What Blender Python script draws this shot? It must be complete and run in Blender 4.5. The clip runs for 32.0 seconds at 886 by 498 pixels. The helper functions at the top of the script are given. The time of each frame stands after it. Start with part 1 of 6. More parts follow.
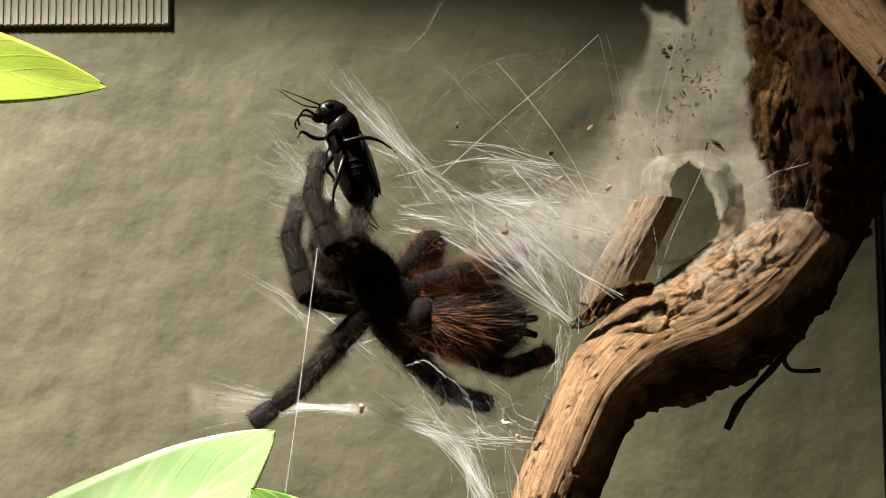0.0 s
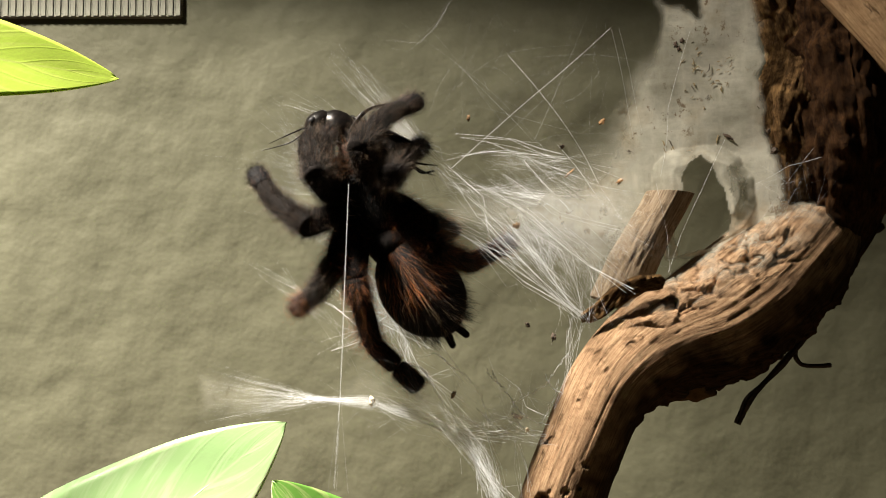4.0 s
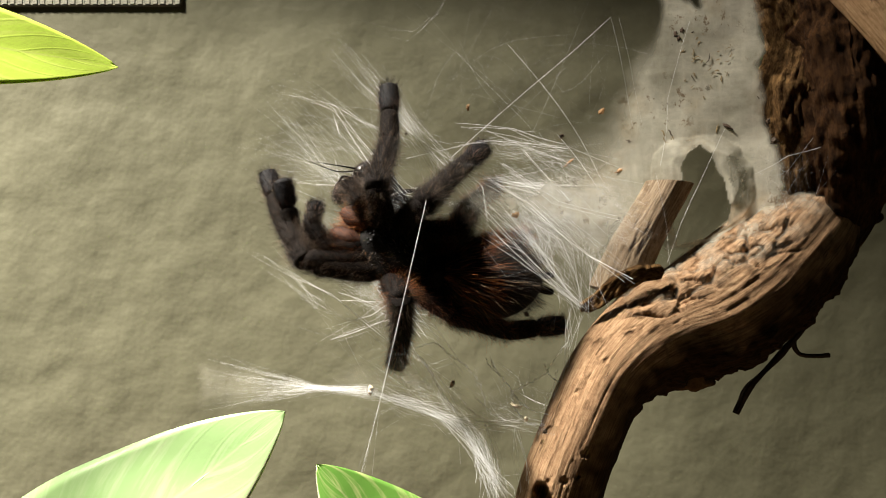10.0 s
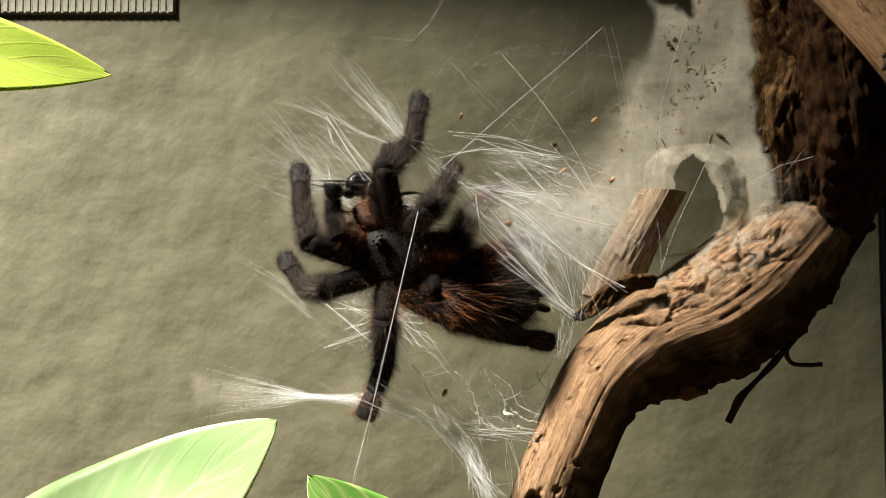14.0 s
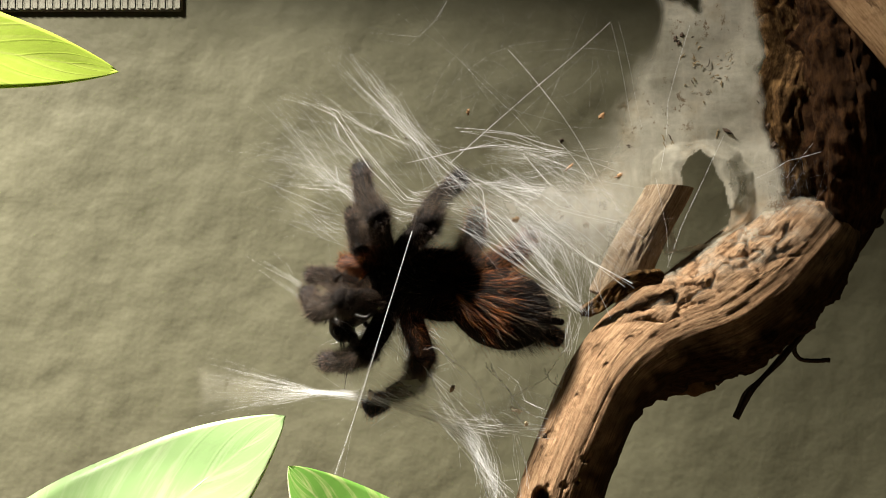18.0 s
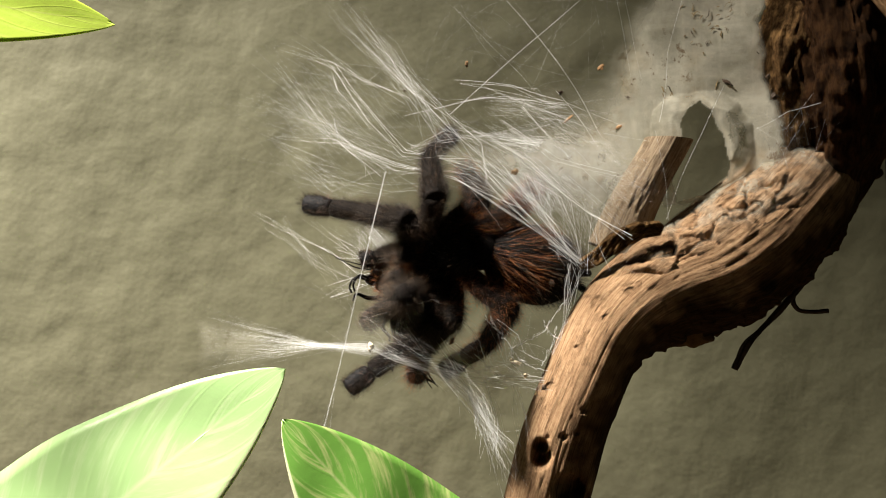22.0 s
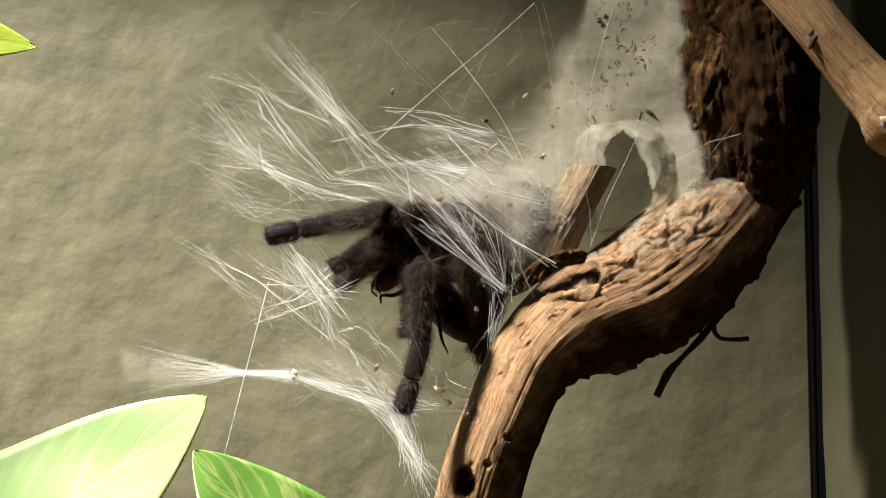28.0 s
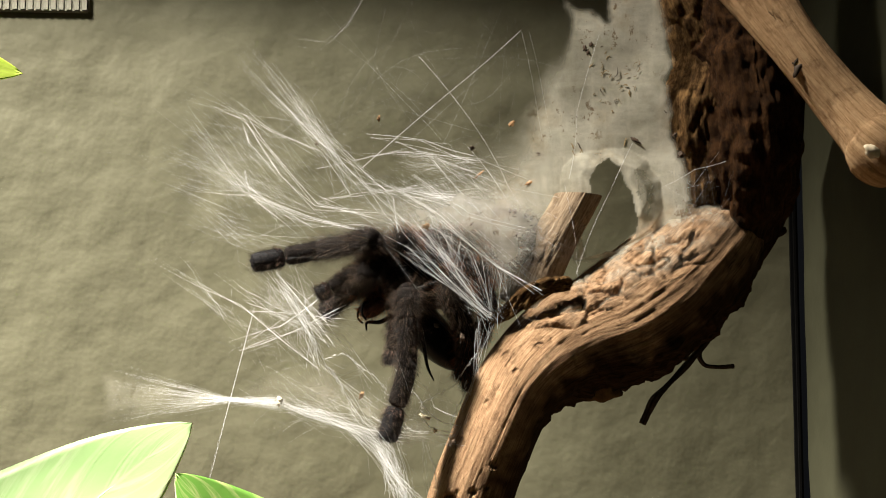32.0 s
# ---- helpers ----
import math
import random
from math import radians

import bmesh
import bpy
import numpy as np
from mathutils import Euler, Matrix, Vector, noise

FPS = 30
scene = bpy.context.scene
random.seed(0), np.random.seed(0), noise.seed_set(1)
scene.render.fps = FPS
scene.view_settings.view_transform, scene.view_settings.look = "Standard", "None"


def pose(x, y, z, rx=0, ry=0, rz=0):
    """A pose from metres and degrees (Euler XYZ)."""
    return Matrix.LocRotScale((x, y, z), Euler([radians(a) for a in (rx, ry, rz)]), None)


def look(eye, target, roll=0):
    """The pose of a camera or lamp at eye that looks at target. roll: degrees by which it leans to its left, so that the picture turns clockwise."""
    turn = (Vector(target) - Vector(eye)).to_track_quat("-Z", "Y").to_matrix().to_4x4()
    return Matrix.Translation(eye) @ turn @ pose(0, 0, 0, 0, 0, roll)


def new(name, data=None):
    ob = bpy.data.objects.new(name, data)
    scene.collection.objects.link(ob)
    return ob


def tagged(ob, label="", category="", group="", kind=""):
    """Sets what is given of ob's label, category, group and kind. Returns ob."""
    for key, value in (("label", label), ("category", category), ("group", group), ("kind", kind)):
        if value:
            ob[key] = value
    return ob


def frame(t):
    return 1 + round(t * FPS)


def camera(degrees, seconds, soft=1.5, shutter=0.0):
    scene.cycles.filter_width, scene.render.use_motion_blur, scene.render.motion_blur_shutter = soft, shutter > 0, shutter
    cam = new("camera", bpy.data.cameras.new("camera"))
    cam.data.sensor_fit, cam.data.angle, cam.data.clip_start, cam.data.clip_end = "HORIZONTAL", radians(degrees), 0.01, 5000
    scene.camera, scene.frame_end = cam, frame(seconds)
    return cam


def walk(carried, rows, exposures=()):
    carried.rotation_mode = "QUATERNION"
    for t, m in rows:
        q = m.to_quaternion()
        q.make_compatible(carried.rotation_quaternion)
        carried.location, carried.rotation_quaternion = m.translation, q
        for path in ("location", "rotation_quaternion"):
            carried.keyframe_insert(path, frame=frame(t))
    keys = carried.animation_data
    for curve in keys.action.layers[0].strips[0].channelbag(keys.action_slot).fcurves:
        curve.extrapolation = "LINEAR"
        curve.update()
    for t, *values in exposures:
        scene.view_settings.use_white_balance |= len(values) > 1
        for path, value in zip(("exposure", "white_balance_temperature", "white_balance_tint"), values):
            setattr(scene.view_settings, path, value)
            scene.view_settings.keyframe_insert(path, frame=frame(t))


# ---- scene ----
from mathutils import Quaternion


def turn(rx, ry, rz):
    """The carried camera hardly shifts: it only turns about one place before the open terrarium."""
    return pose(0.0, -0.30, 0.20, rx, ry, rz)


cam = camera(36.0, 32.0, soft=1.0, shutter=0.4)
walk(cam, [
    (0, turn(95.466, 0.452, -0.322)), (0.5, turn(95.636, 0.344, -0.311)), (1, turn(95.354, 0.144, -0.315)), (1.5, turn(95.288, 0.152, -0.169)), 
    (2, turn(95.303, 0.104, 0.083)), (2.5, turn(95.421, 0.123, 0.098)), (4.5, turn(95.130, 0.225, 0.122)), (5, turn(95.221, 0.341, 0.174)), 
    (5.5, turn(95.132, 0.275, 0.347)), (6, turn(95.141, 0.227, 0.185)), (6.5, turn(95.059, 0.006, -0.251)), (7, turn(94.965, -0.038, -0.466)), 
    (7.5, turn(94.996, 0.062, -0.474)), (8, turn(94.934, -0.030, -0.418)), (8.5, turn(94.927, 0.062, -0.219)), (9, turn(95.000, -0.000, -0.000)), 
    (9.5, turn(95.027, 0.033, 0.133)), (10, turn(94.726, 0.050, 0.067)), (10.5, turn(94.668, 0.035, -0.082)), (11, turn(94.776, 0.009, -0.137)), 
    (11.5, turn(94.791, 0.112, -0.025)), (12, turn(94.648, 0.140, 0.044)), (12.5, turn(94.813, 0.085, 0.020)), (13, turn(94.939, -0.035, -0.132)), 
    (13.5, turn(95.038, 0.090, -0.254)), (14, turn(95.083, -0.034, -0.242)), (14.5, turn(95.083, 0.017, -0.108)), (16.5, turn(95.289, 0.069, -0.039)), 
    (17, turn(95.319, 0.057, 0.070)), (17.5, turn(95.128, -0.041, 0.114)), (18, turn(94.917, 0.021, 0.065)), (18.5, turn(94.427, 0.087, 0.260)), 
    (19, turn(93.886, 0.083, 0.421)), (19.5, turn(93.101, 0.112, 0.764)), (20, turn(92.757, 0.287, 0.882)), (20.5, turn(92.814, 0.221, 0.575)), 
    (21, turn(92.961, 0.361, 0.277)), (21.5, turn(92.889, 0.286, 0.156)), (22, turn(92.932, 0.260, 0.048)), (22.5, turn(92.947, 0.158, -0.404)), 
    (23, turn(92.947, 0.287, -0.853)), (23.5, turn(92.972, 0.218, -1.227)), (24, turn(93.187, 0.292, -1.224)), (24.5, turn(93.287, 0.255, -1.571)), 
    (25, turn(93.893, 0.588, -2.082)), (25.5, turn(93.370, 0.566, -2.219)), (27.5, turn(93.765, 0.280, -3.034)), (28, turn(94.055, 0.157, -3.117)), 
    (28.5, turn(94.959, 0.219, -3.170)), (29, turn(95.135, 0.182, -3.374)), (29.5, turn(95.712, 0.108, -3.647)), (30, turn(96.086, 0.023, -3.885)), 
    (30.5, turn(95.930, 0.134, -3.896)), (31, turn(95.670, -0.014, -3.887)), (31.5, turn(95.385, 0.028, -3.718)), (32, turn(95.187, 0.089, -3.719)), 
    ], [(0, -0.04), (18, -0.05), (21, -0.12), (25, -0.18), (28, 0.12), (32, 0.12)])

# ---- light: one reflector lamp high over the open front of the lid, and the dim room ----
world = bpy.data.worlds.new("dim_room")
scene.world = world
world.use_nodes = True
world.node_tree.nodes["Background"].inputs[0].default_value = (0.85, 0.9, 1.0, 1)
world.node_tree.nodes["Background"].inputs[1].default_value = 0.005

hood = bpy.data.lights.new("spot_lamp", "SPOT")
hood.energy, hood.color, hood.spot_size, hood.spot_blend, hood.shadow_soft_size = 362.0, (1.0, 0.915, 0.79), radians(40), 1.0, 0.055
new("spot_lamp", hood).matrix_world = look((-0.54, -0.182, 0.99), (-0.006, 0.06, -0.25))


# ---- materials ----
def shader(name, rough=0.6, metal=0.0, spec=0.5):
    m = bpy.data.materials.new(name)
    m.use_nodes = True
    nt = m.node_tree
    b = nt.nodes["Principled BSDF"]
    b.inputs["Roughness"].default_value, b.inputs["Metallic"].default_value = rough, metal
    b.inputs["Specular IOR Level"].default_value = spec
    return m, nt, b


def noise_tex(nt, scale, detail=6, rough=0.6, vec=None, stretch=None, source="Object"):
    n = nt.nodes.new("ShaderNodeTexNoise")
    n.inputs["Scale"].default_value, n.inputs["Detail"].default_value, n.inputs["Roughness"].default_value = scale, detail, rough
    if vec is None:
        vec = nt.nodes.new("ShaderNodeTexCoord").outputs[source]
    if stretch:
        mp = nt.nodes.new("ShaderNodeMapping")
        mp.inputs["Scale"].default_value = stretch
        nt.links.new(vec, mp.inputs["Vector"])
        vec = mp.outputs[0]
    nt.links.new(vec, n.inputs["Vector"])
    return n.outputs["Fac"]


def ramp(nt, fac, *stops):
    r = nt.nodes.new("ShaderNodeValToRGB")
    while len(r.color_ramp.elements) < len(stops):
        r.color_ramp.elements.new(0.5)
    for e, (p, c) in zip(r.color_ramp.elements, stops):
        e.position, e.color = p, (*c, 1) if len(c) == 3 else c
    nt.links.new(fac, r.inputs[0])
    return r.outputs[0]


def mixed(nt, fac, a, b, mode="MIX"):
    n = nt.nodes.new("ShaderNodeMix")
    n.data_type, n.blend_type = "RGBA", mode
    for sock, v in ((n.inputs[0], fac), (n.inputs[6], a), (n.inputs[7], b)):
        if isinstance(v, (int, float)):
            sock.default_value = v
        elif isinstance(v, tuple):
            sock.default_value = (*v, 1)
        else:
            nt.links.new(v, sock)
    return n.outputs[2]


def math_node(nt, op, a, b=0.0, clamp=False):
    n = nt.nodes.new("ShaderNodeMath")
    n.operation, n.use_clamp = op, clamp
    for sock, v in ((n.inputs[0], a), (n.inputs[1], b)):
        if isinstance(v, (int, float)):
            sock.default_value = v
        else:
            nt.links.new(v, sock)
    return n.outputs[0]


def bump(nt, b, height, strength=0.5, distance=0.001, after=None):
    n = nt.nodes.new("ShaderNodeBump")
    n.inputs["Strength"].default_value, n.inputs["Distance"].default_value = strength, distance
    nt.links.new(height, n.inputs["Height"])
    if after is not None:
        nt.links.new(after, n.inputs["Normal"])
    nt.links.new(n.outputs[0], b.inputs["Normal"])
    return n.outputs[0]


def wall_material():
    m, nt, b = shader("wall_paint", 0.6, spec=0.3)
    big, fine = noise_tex(nt, 16, 4), noise_tex(nt, 420, 4)
    col = ramp(nt, big, (0.3, (0.100, 0.098, 0.060)), (0.7, (0.135, 0.132, 0.084)))
    nt.links.new(mixed(nt, 0.06, col, ramp(nt, fine, (0.35, (0.05, 0.05, 0.028)), (0.65, (0.22, 0.22, 0.15)))), b.inputs["Base Color"])
    lumps = noise_tex(nt, 95, 3, 0.5)
    waves = noise_tex(nt, 30, 2, 0.4)
    n1 = bump(nt, b, waves, 0.35, 0.005)
    n2 = bump(nt, b, lumps, 0.30, 0.002, n1)
    bump(nt, b, fine, 0.1, 0.0003, n2)
    return m


def bark_material(name, pale, mid, dark, along=8.0, around=120.0):
    """Weathered driftwood: long fibres and cracks that run along the limb (UV: x round it, y along it, in metres)."""
    m, nt, b = shader(name, 0.85, spec=0.06)
    uv = nt.nodes.new("ShaderNodeTexCoord").outputs["UV"]
    fibre = noise_tex(nt, 22, 9, 0.78, uv, (around * 0.8, along * 0.6, 1))
    crack = noise_tex(nt, 5, 7, 0.6, uv, (around * 0.6, along * 0.9, 1))
    patch = noise_tex(nt, 55, 6, 0.65)
    grain = noise_tex(nt, 1100, 4, 0.7)
    soft_dark = tuple(0.28 * m_ + 0.72 * d for m_, d in zip(mid, dark))
    col = ramp(nt, fibre, (0.39, soft_dark), (0.47, mid), (0.58, pale))
    col = mixed(nt, ramp(nt, patch, (0.42, (0, 0, 0)), (0.68, (0.6, 0.6, 0.6))), col, tuple(c * 0.6 for c in mid))
    off = math_node(nt, "ABSOLUTE", math_node(nt, "SUBTRACT", crack, 0.5))
    thin = ramp(nt, off, (0.003, (0, 0, 0)), (0.011, (1, 1, 1)))
    where = ramp(nt, noise_tex(nt, 7, 3, 0.5, uv, (around * 0.25, along * 1.3, 1)), (0.57, (1, 1, 1)), (0.63, (0, 0, 0)))
    lines = mixed(nt, where, thin, (1.0, 1.0, 1.0))
    col = mixed(nt, lines, dark, col)
    col = mixed(nt, 0.26, col, ramp(nt, grain, (0.3, soft_dark), (0.7, pale)), "MIX")
    col = mixed(nt, ramp(nt, noise_tex(nt, 260, 6, 0.7), (0.52, (0, 0, 0)), (0.66, (0.7, 0.7, 0.7))), col, soft_dark)
    left = nt.nodes.new("ShaderNodeAttribute")           # dark bark tone that also paints shade into the limb's lower right side
    left.attribute_name = "dark_bark"
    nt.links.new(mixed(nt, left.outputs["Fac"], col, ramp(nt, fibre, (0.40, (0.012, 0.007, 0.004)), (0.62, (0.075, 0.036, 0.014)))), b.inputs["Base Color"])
    n1 = bump(nt, b, lines, 0.9, 0.0008)
    n2 = bump(nt, b, fibre, 1.0, 0.0010, n1)
    crumb = noise_tex(nt, 420, 5, 0.7)
    n3 = bump(nt, b, crumb, 0.55, 0.0008, n2)
    bump(nt, b, grain, 0.5, 0.0003, n3)
    return m


def plain_material(name, a, c, scale=300, rough=0.6, spec=0.4, relief=0.0003):
    m, nt, b = shader(name, rough, spec=spec)
    n = noise_tex(nt, scale, 5)
    nt.links.new(ramp(nt, n, (0.3, a), (0.7, c)), b.inputs["Base Color"])
    bump(nt, b, n, 0.4, relief)
    return m


def silk_material(name, low, high):
    """Fine silk threads, each as thin to the light as its own chance makes it."""
    m, nt, b = shader(name, 0.5)
    nt.nodes.remove(b)
    diff, trans, clear = (nt.nodes.new("ShaderNodeBsdf" + k) for k in ("Diffuse", "Translucent", "Transparent"))
    for n in (diff, trans):
        n.inputs[0].default_value = (0.88, 0.90, 0.92, 1)
    add = nt.nodes.new("ShaderNodeMixShader")
    add.inputs[0].default_value = 0.45
    nt.links.new(diff.outputs[0], add.inputs[1])
    nt.links.new(trans.outputs[0], add.inputs[2])
    out = nt.nodes.new("ShaderNodeMixShader")
    geo = nt.nodes.new("ShaderNodeNewGeometry")
    mr = nt.nodes.new("ShaderNodeMapRange")
    mr.inputs[3].default_value, mr.inputs[4].default_value = low, high
    nt.links.new(geo.outputs["Random Per Island"], mr.inputs[0])
    nt.links.new(mr.outputs[0], out.inputs[0])
    nt.links.new(clear.outputs[0], out.inputs[1])
    nt.links.new(add.outputs[0], out.inputs[2])
    nt.links.new(out.outputs[0], nt.nodes["Material Output"].inputs[0])
    return m


def sheet_material():
    """Felted silk, dense where many layers lie on one another and gauzy towards its rim."""
    m, nt, b = shader("felted_silk", 0.6)
    nt.nodes.remove(b)
    att = nt.nodes.new("ShaderNodeAttribute")
    att.attribute_name = "felt"
    clot = noise_tex(nt, 260, 7, 0.7)
    fib1 = noise_tex(nt, 300, 4, 0.6, None, (0.25, 1, 1.6))
    fib2 = noise_tex(nt, 300, 4, 0.6, None, (1.5, 1, 0.22))
    tex = math_node(nt, "ADD", math_node(nt, "MULTIPLY", clot, 0.9), math_node(nt, "MAXIMUM", fib1, fib2))
    alpha = math_node(nt, "MULTIPLY", att.outputs["Fac"], math_node(nt, "ADD", math_node(nt, "MULTIPLY", tex, 0.9), 0.15), True)
    col = ramp(nt, noise_tex(nt, 75, 7, 0.7), (0.36, (0.56, 0.54, 0.44)), (0.50, (0.68, 0.66, 0.56)), (0.62, (0.62, 0.57, 0.45)), (0.72, (0.36, 0.25, 0.12)))
    fleck = math_node(nt, "MULTIPLY", ramp(nt, noise_tex(nt, 420, 6, 0.75, None, (1.0, 1, 0.8)), (0.57, (0, 0, 0)), (0.61, (1, 1, 1))), ramp(nt, noise_tex(nt, 60, 3), (0.46, (0, 0, 0)), (0.56, (1, 1, 1))))
    col = mixed(nt, math_node(nt, "MULTIPLY", fleck, 0.75), col, (0.17, 0.09, 0.03))
    diff, trans, clear = (nt.nodes.new("ShaderNodeBsdf" + k) for k in ("Diffuse", "Translucent", "Transparent"))
    nt.links.new(col, diff.inputs[0])
    nt.links.new(col, trans.inputs[0])
    bp = nt.nodes.new("ShaderNodeBump")
    bp.inputs["Strength"].default_value, bp.inputs["Distance"].default_value = 0.06, 0.0003
    nt.links.new(tex, bp.inputs["Height"])
    nt.links.new(bp.outputs[0], diff.inputs["Normal"])
    body = nt.nodes.new("ShaderNodeMixShader")
    body.inputs[0].default_value = 0.42
    out = nt.nodes.new("ShaderNodeMixShader")
    nt.links.new(diff.outputs[0], body.inputs[1])
    nt.links.new(trans.outputs[0], body.inputs[2])
    nt.links.new(alpha, out.inputs[0])
    nt.links.new(clear.outputs[0], out.inputs[1])
    nt.links.new(body.outputs[0], out.inputs[2])
    nt.links.new(out.outputs[0], nt.nodes["Material Output"].inputs[0])
    return m


def leaf_material(name, base, pale, vein, rim):
    """Thin waxy leaf blade: UV x along the blade, y across it from -1 to 1."""
    m, nt, b = shader(name, 0.35, spec=0.5)
    tc = nt.nodes.new("ShaderNodeTexCoord")
    sep = nt.nodes.new("ShaderNodeSeparateXYZ")
    nt.links.new(tc.outputs["UV"], sep.inputs[0])
    across = math_node(nt, "ABSOLUTE", sep.outputs[1])
    slant = math_node(nt, "ADD", math_node(nt, "MULTIPLY", sep.outputs[0], 7.0), math_node(nt, "MULTIPLY", across, -2.2))
    side = math_node(nt, "PINGPONG", slant, 0.5)
    veins = ramp(nt, side, (0.0, (1, 1, 1)), (0.09, (0, 0, 0)))
    mid = ramp(nt, across, (0.0, (1, 1, 1)), (0.05, (0, 0, 0)))
    along = nt.nodes.new("ShaderNodeCombineXYZ")
    nt.links.new(slant, along.inputs[0])
    nt.links.new(sep.outputs[1], along.inputs[1])
    blot = noise_tex(nt, 2.2, 5, 0.6, along.outputs[0], (1.0, 0.45, 1))
    col = ramp(nt, blot, (0.50, base), (0.68, pale))
    col = mixed(nt, math_node(nt, "MULTIPLY", veins, 0.05), col, vein)
    col = mixed(nt, math_node(nt, "MULTIPLY", mid, 0.7), col, vein)
    edge = ramp(nt, math_node(nt, "MULTIPLY", sep.outputs[1], rim), (0.90, (0, 0, 0)), (0.94, (1, 1, 1)))
    col = mixed(nt, edge, col, (0.66, 0.68, 0.45))
    nt.links.new(col, b.inputs["Base Color"])
    n1 = bump(nt, b, veins, 0.1, 0.0002)
    bump(nt, b, noise_tex(nt, 500, 4), 0.2, 0.0002, n1)
    tr = nt.nodes.new("ShaderNodeBsdfTranslucent")
    nt.links.new(col, tr.inputs[0])
    mx = nt.nodes.new("ShaderNodeMixShader")
    mx.inputs[0].default_value = 0.4
    nt.links.new(b.outputs[0], mx.inputs[1])
    nt.links.new(tr.outputs[0], mx.inputs[2])
    nt.links.new(mx.outputs[0], nt.nodes["Material Output"].inputs[0])
    return m


def hair_material(name, a, c):
    m, nt, b = shader(name, 0.5, spec=0.16)
    geo = nt.nodes.new("ShaderNodeNewGeometry")
    nt.links.new(ramp(nt, geo.outputs["Random Per Island"], (0.0, a), (1.0, c)), b.inputs["Base Color"])
    return m


WALL = wall_material()
# darker copy of the wall colour: weaker light on the right wall, painted in
DIM_WALL = plain_material("dimmed_side_wall", (0.055, 0.056, 0.034), (0.078, 0.080, 0.050), 60, 0.5, 0.3, 0.0006)
BARK = bark_material("driftwood", (0.56, 0.38, 0.23), (0.34, 0.20, 0.11), (0.035, 0.019, 0.010))
BARK_DARK = bark_material("dark_bark", (0.085, 0.040, 0.015), (0.030, 0.014, 0.006), (0.004, 0.003, 0.002), 22.0, 45.0)
BARK_BROWN = bark_material("brown_bark", (0.23, 0.135, 0.055), (0.07, 0.036, 0.014), (0.006, 0.004, 0.0025), 20.0, 45.0)
BARK_PALE = bark_material("barked_wood", (0.66, 0.45, 0.26), (0.50, 0.31, 0.16), (0.10, 0.05, 0.022), 6.0, 70.0)
BARK_STUB = bark_material("fibrous_bark", (0.52, 0.42, 0.30), (0.30, 0.215, 0.14), (0.05, 0.03, 0.016), 10.0, 150.0)
CUT = plain_material("cut_wood", (0.10, 0.065, 0.035), (0.30, 0.2, 0.11), 700, 0.85, 0.2, 0.0005)
ROOT = plain_material("dead_rootlet", (0.012, 0.008, 0.005), (0.05, 0.03, 0.018), 500, 0.8, 0.2)
SEAL = plain_material("black_sealant", (0.002, 0.002, 0.002), (0.005, 0.005, 0.005), 200, 0.7, 0.1)
LID = plain_material("black_plastic", (0.02, 0.02, 0.019), (0.035, 0.035, 0.032), 200, 0.5)
VENT = plain_material("vent_slat", (0.27, 0.27, 0.215), (0.31, 0.31, 0.25), 200, 0.5)
SOIL = plain_material("coconut_soil", (0.03, 0.018, 0.01), (0.10, 0.06, 0.035), 350, 0.95, 0.1, 0.002)
SILK = silk_material("silk", 0.15, 0.85)
SILK_BRIGHT = silk_material("silk_rope", 0.7, 1.0)
SILK_FAINT = silk_material("silk_mist", 0.10, 0.5)
FELT = sheet_material()
HUSK_DARK = plain_material("dark_scrap", (0.012, 0.008, 0.004), (0.07, 0.04, 0.02), 900, 0.7)
HUSK_TAN = plain_material("tan_husk", (0.12, 0.055, 0.02), (0.30, 0.165, 0.06), 900, 0.6)
CHAFF_DRY = plain_material("dry_chaff", (0.12, 0.085, 0.04), (0.32, 0.25, 0.14), 1200, 0.8, 0.1)
HUSK_PALE = plain_material("pale_husk", (0.6, 0.5, 0.34), (0.8, 0.72, 0.55), 900, 0.5)
LEAF = leaf_material("leaf_green", (0.37, 0.56, 0.25), (0.50, 0.63, 0.36), (0.52, 0.64, 0.36), -1.0)
LEAF_LIME = leaf_material("leaf_lime", (0.55, 0.72, 0.10), (0.64, 0.76, 0.16), (0.60, 0.66, 0.18), 0.0)
LEAF_MIX = leaf_material("leaf_flecked", (0.17, 0.38, 0.065), (0.56, 0.62, 0.26), (0.5, 0.58, 0.25), 1.0)
CUTICLE = plain_material("dark_cuticle", (0.003, 0.0025, 0.002), (0.010, 0.007, 0.006), 1500, 0.85, 0.1, 0.0003)
CARAPACE = plain_material("carapace_cuticle", (0.003, 0.003, 0.003), (0.010, 0.009, 0.008), 900, 0.7, 0.12, 0.0003)
TARSUS = plain_material("tarsal_brush", (0.003, 0.003, 0.004), (0.010, 0.010, 0.012), 2200, 0.7, 0.15, 0.0003)
FANG = plain_material("chelicera_cuticle", (0.015, 0.008, 0.006), (0.07, 0.03, 0.018), 900, 0.8, 0.15)
HAIR = hair_material("leg_hair", (0.003, 0.0025, 0.0025), (0.020, 0.014, 0.011))
HAIR_RUST = hair_material("rust_hair", (0.08, 0.022, 0.008), (0.42, 0.15, 0.045))
HAIR_GREY = hair_material("grey_brown_hair", (0.018, 0.012, 0.008), (0.17, 0.115, 0.075))
HAIR_SILVER = hair_material("silver_hair", (0.12, 0.12, 0.13), (0.42, 0.42, 0.44))
HAIR_RING = hair_material("pinkish_hair", (0.06, 0.035, 0.028), (0.26, 0.17, 0.13))
HAIR_BLOND = hair_material("blond_hair", (0.10, 0.06, 0.035), (0.38, 0.28, 0.18))
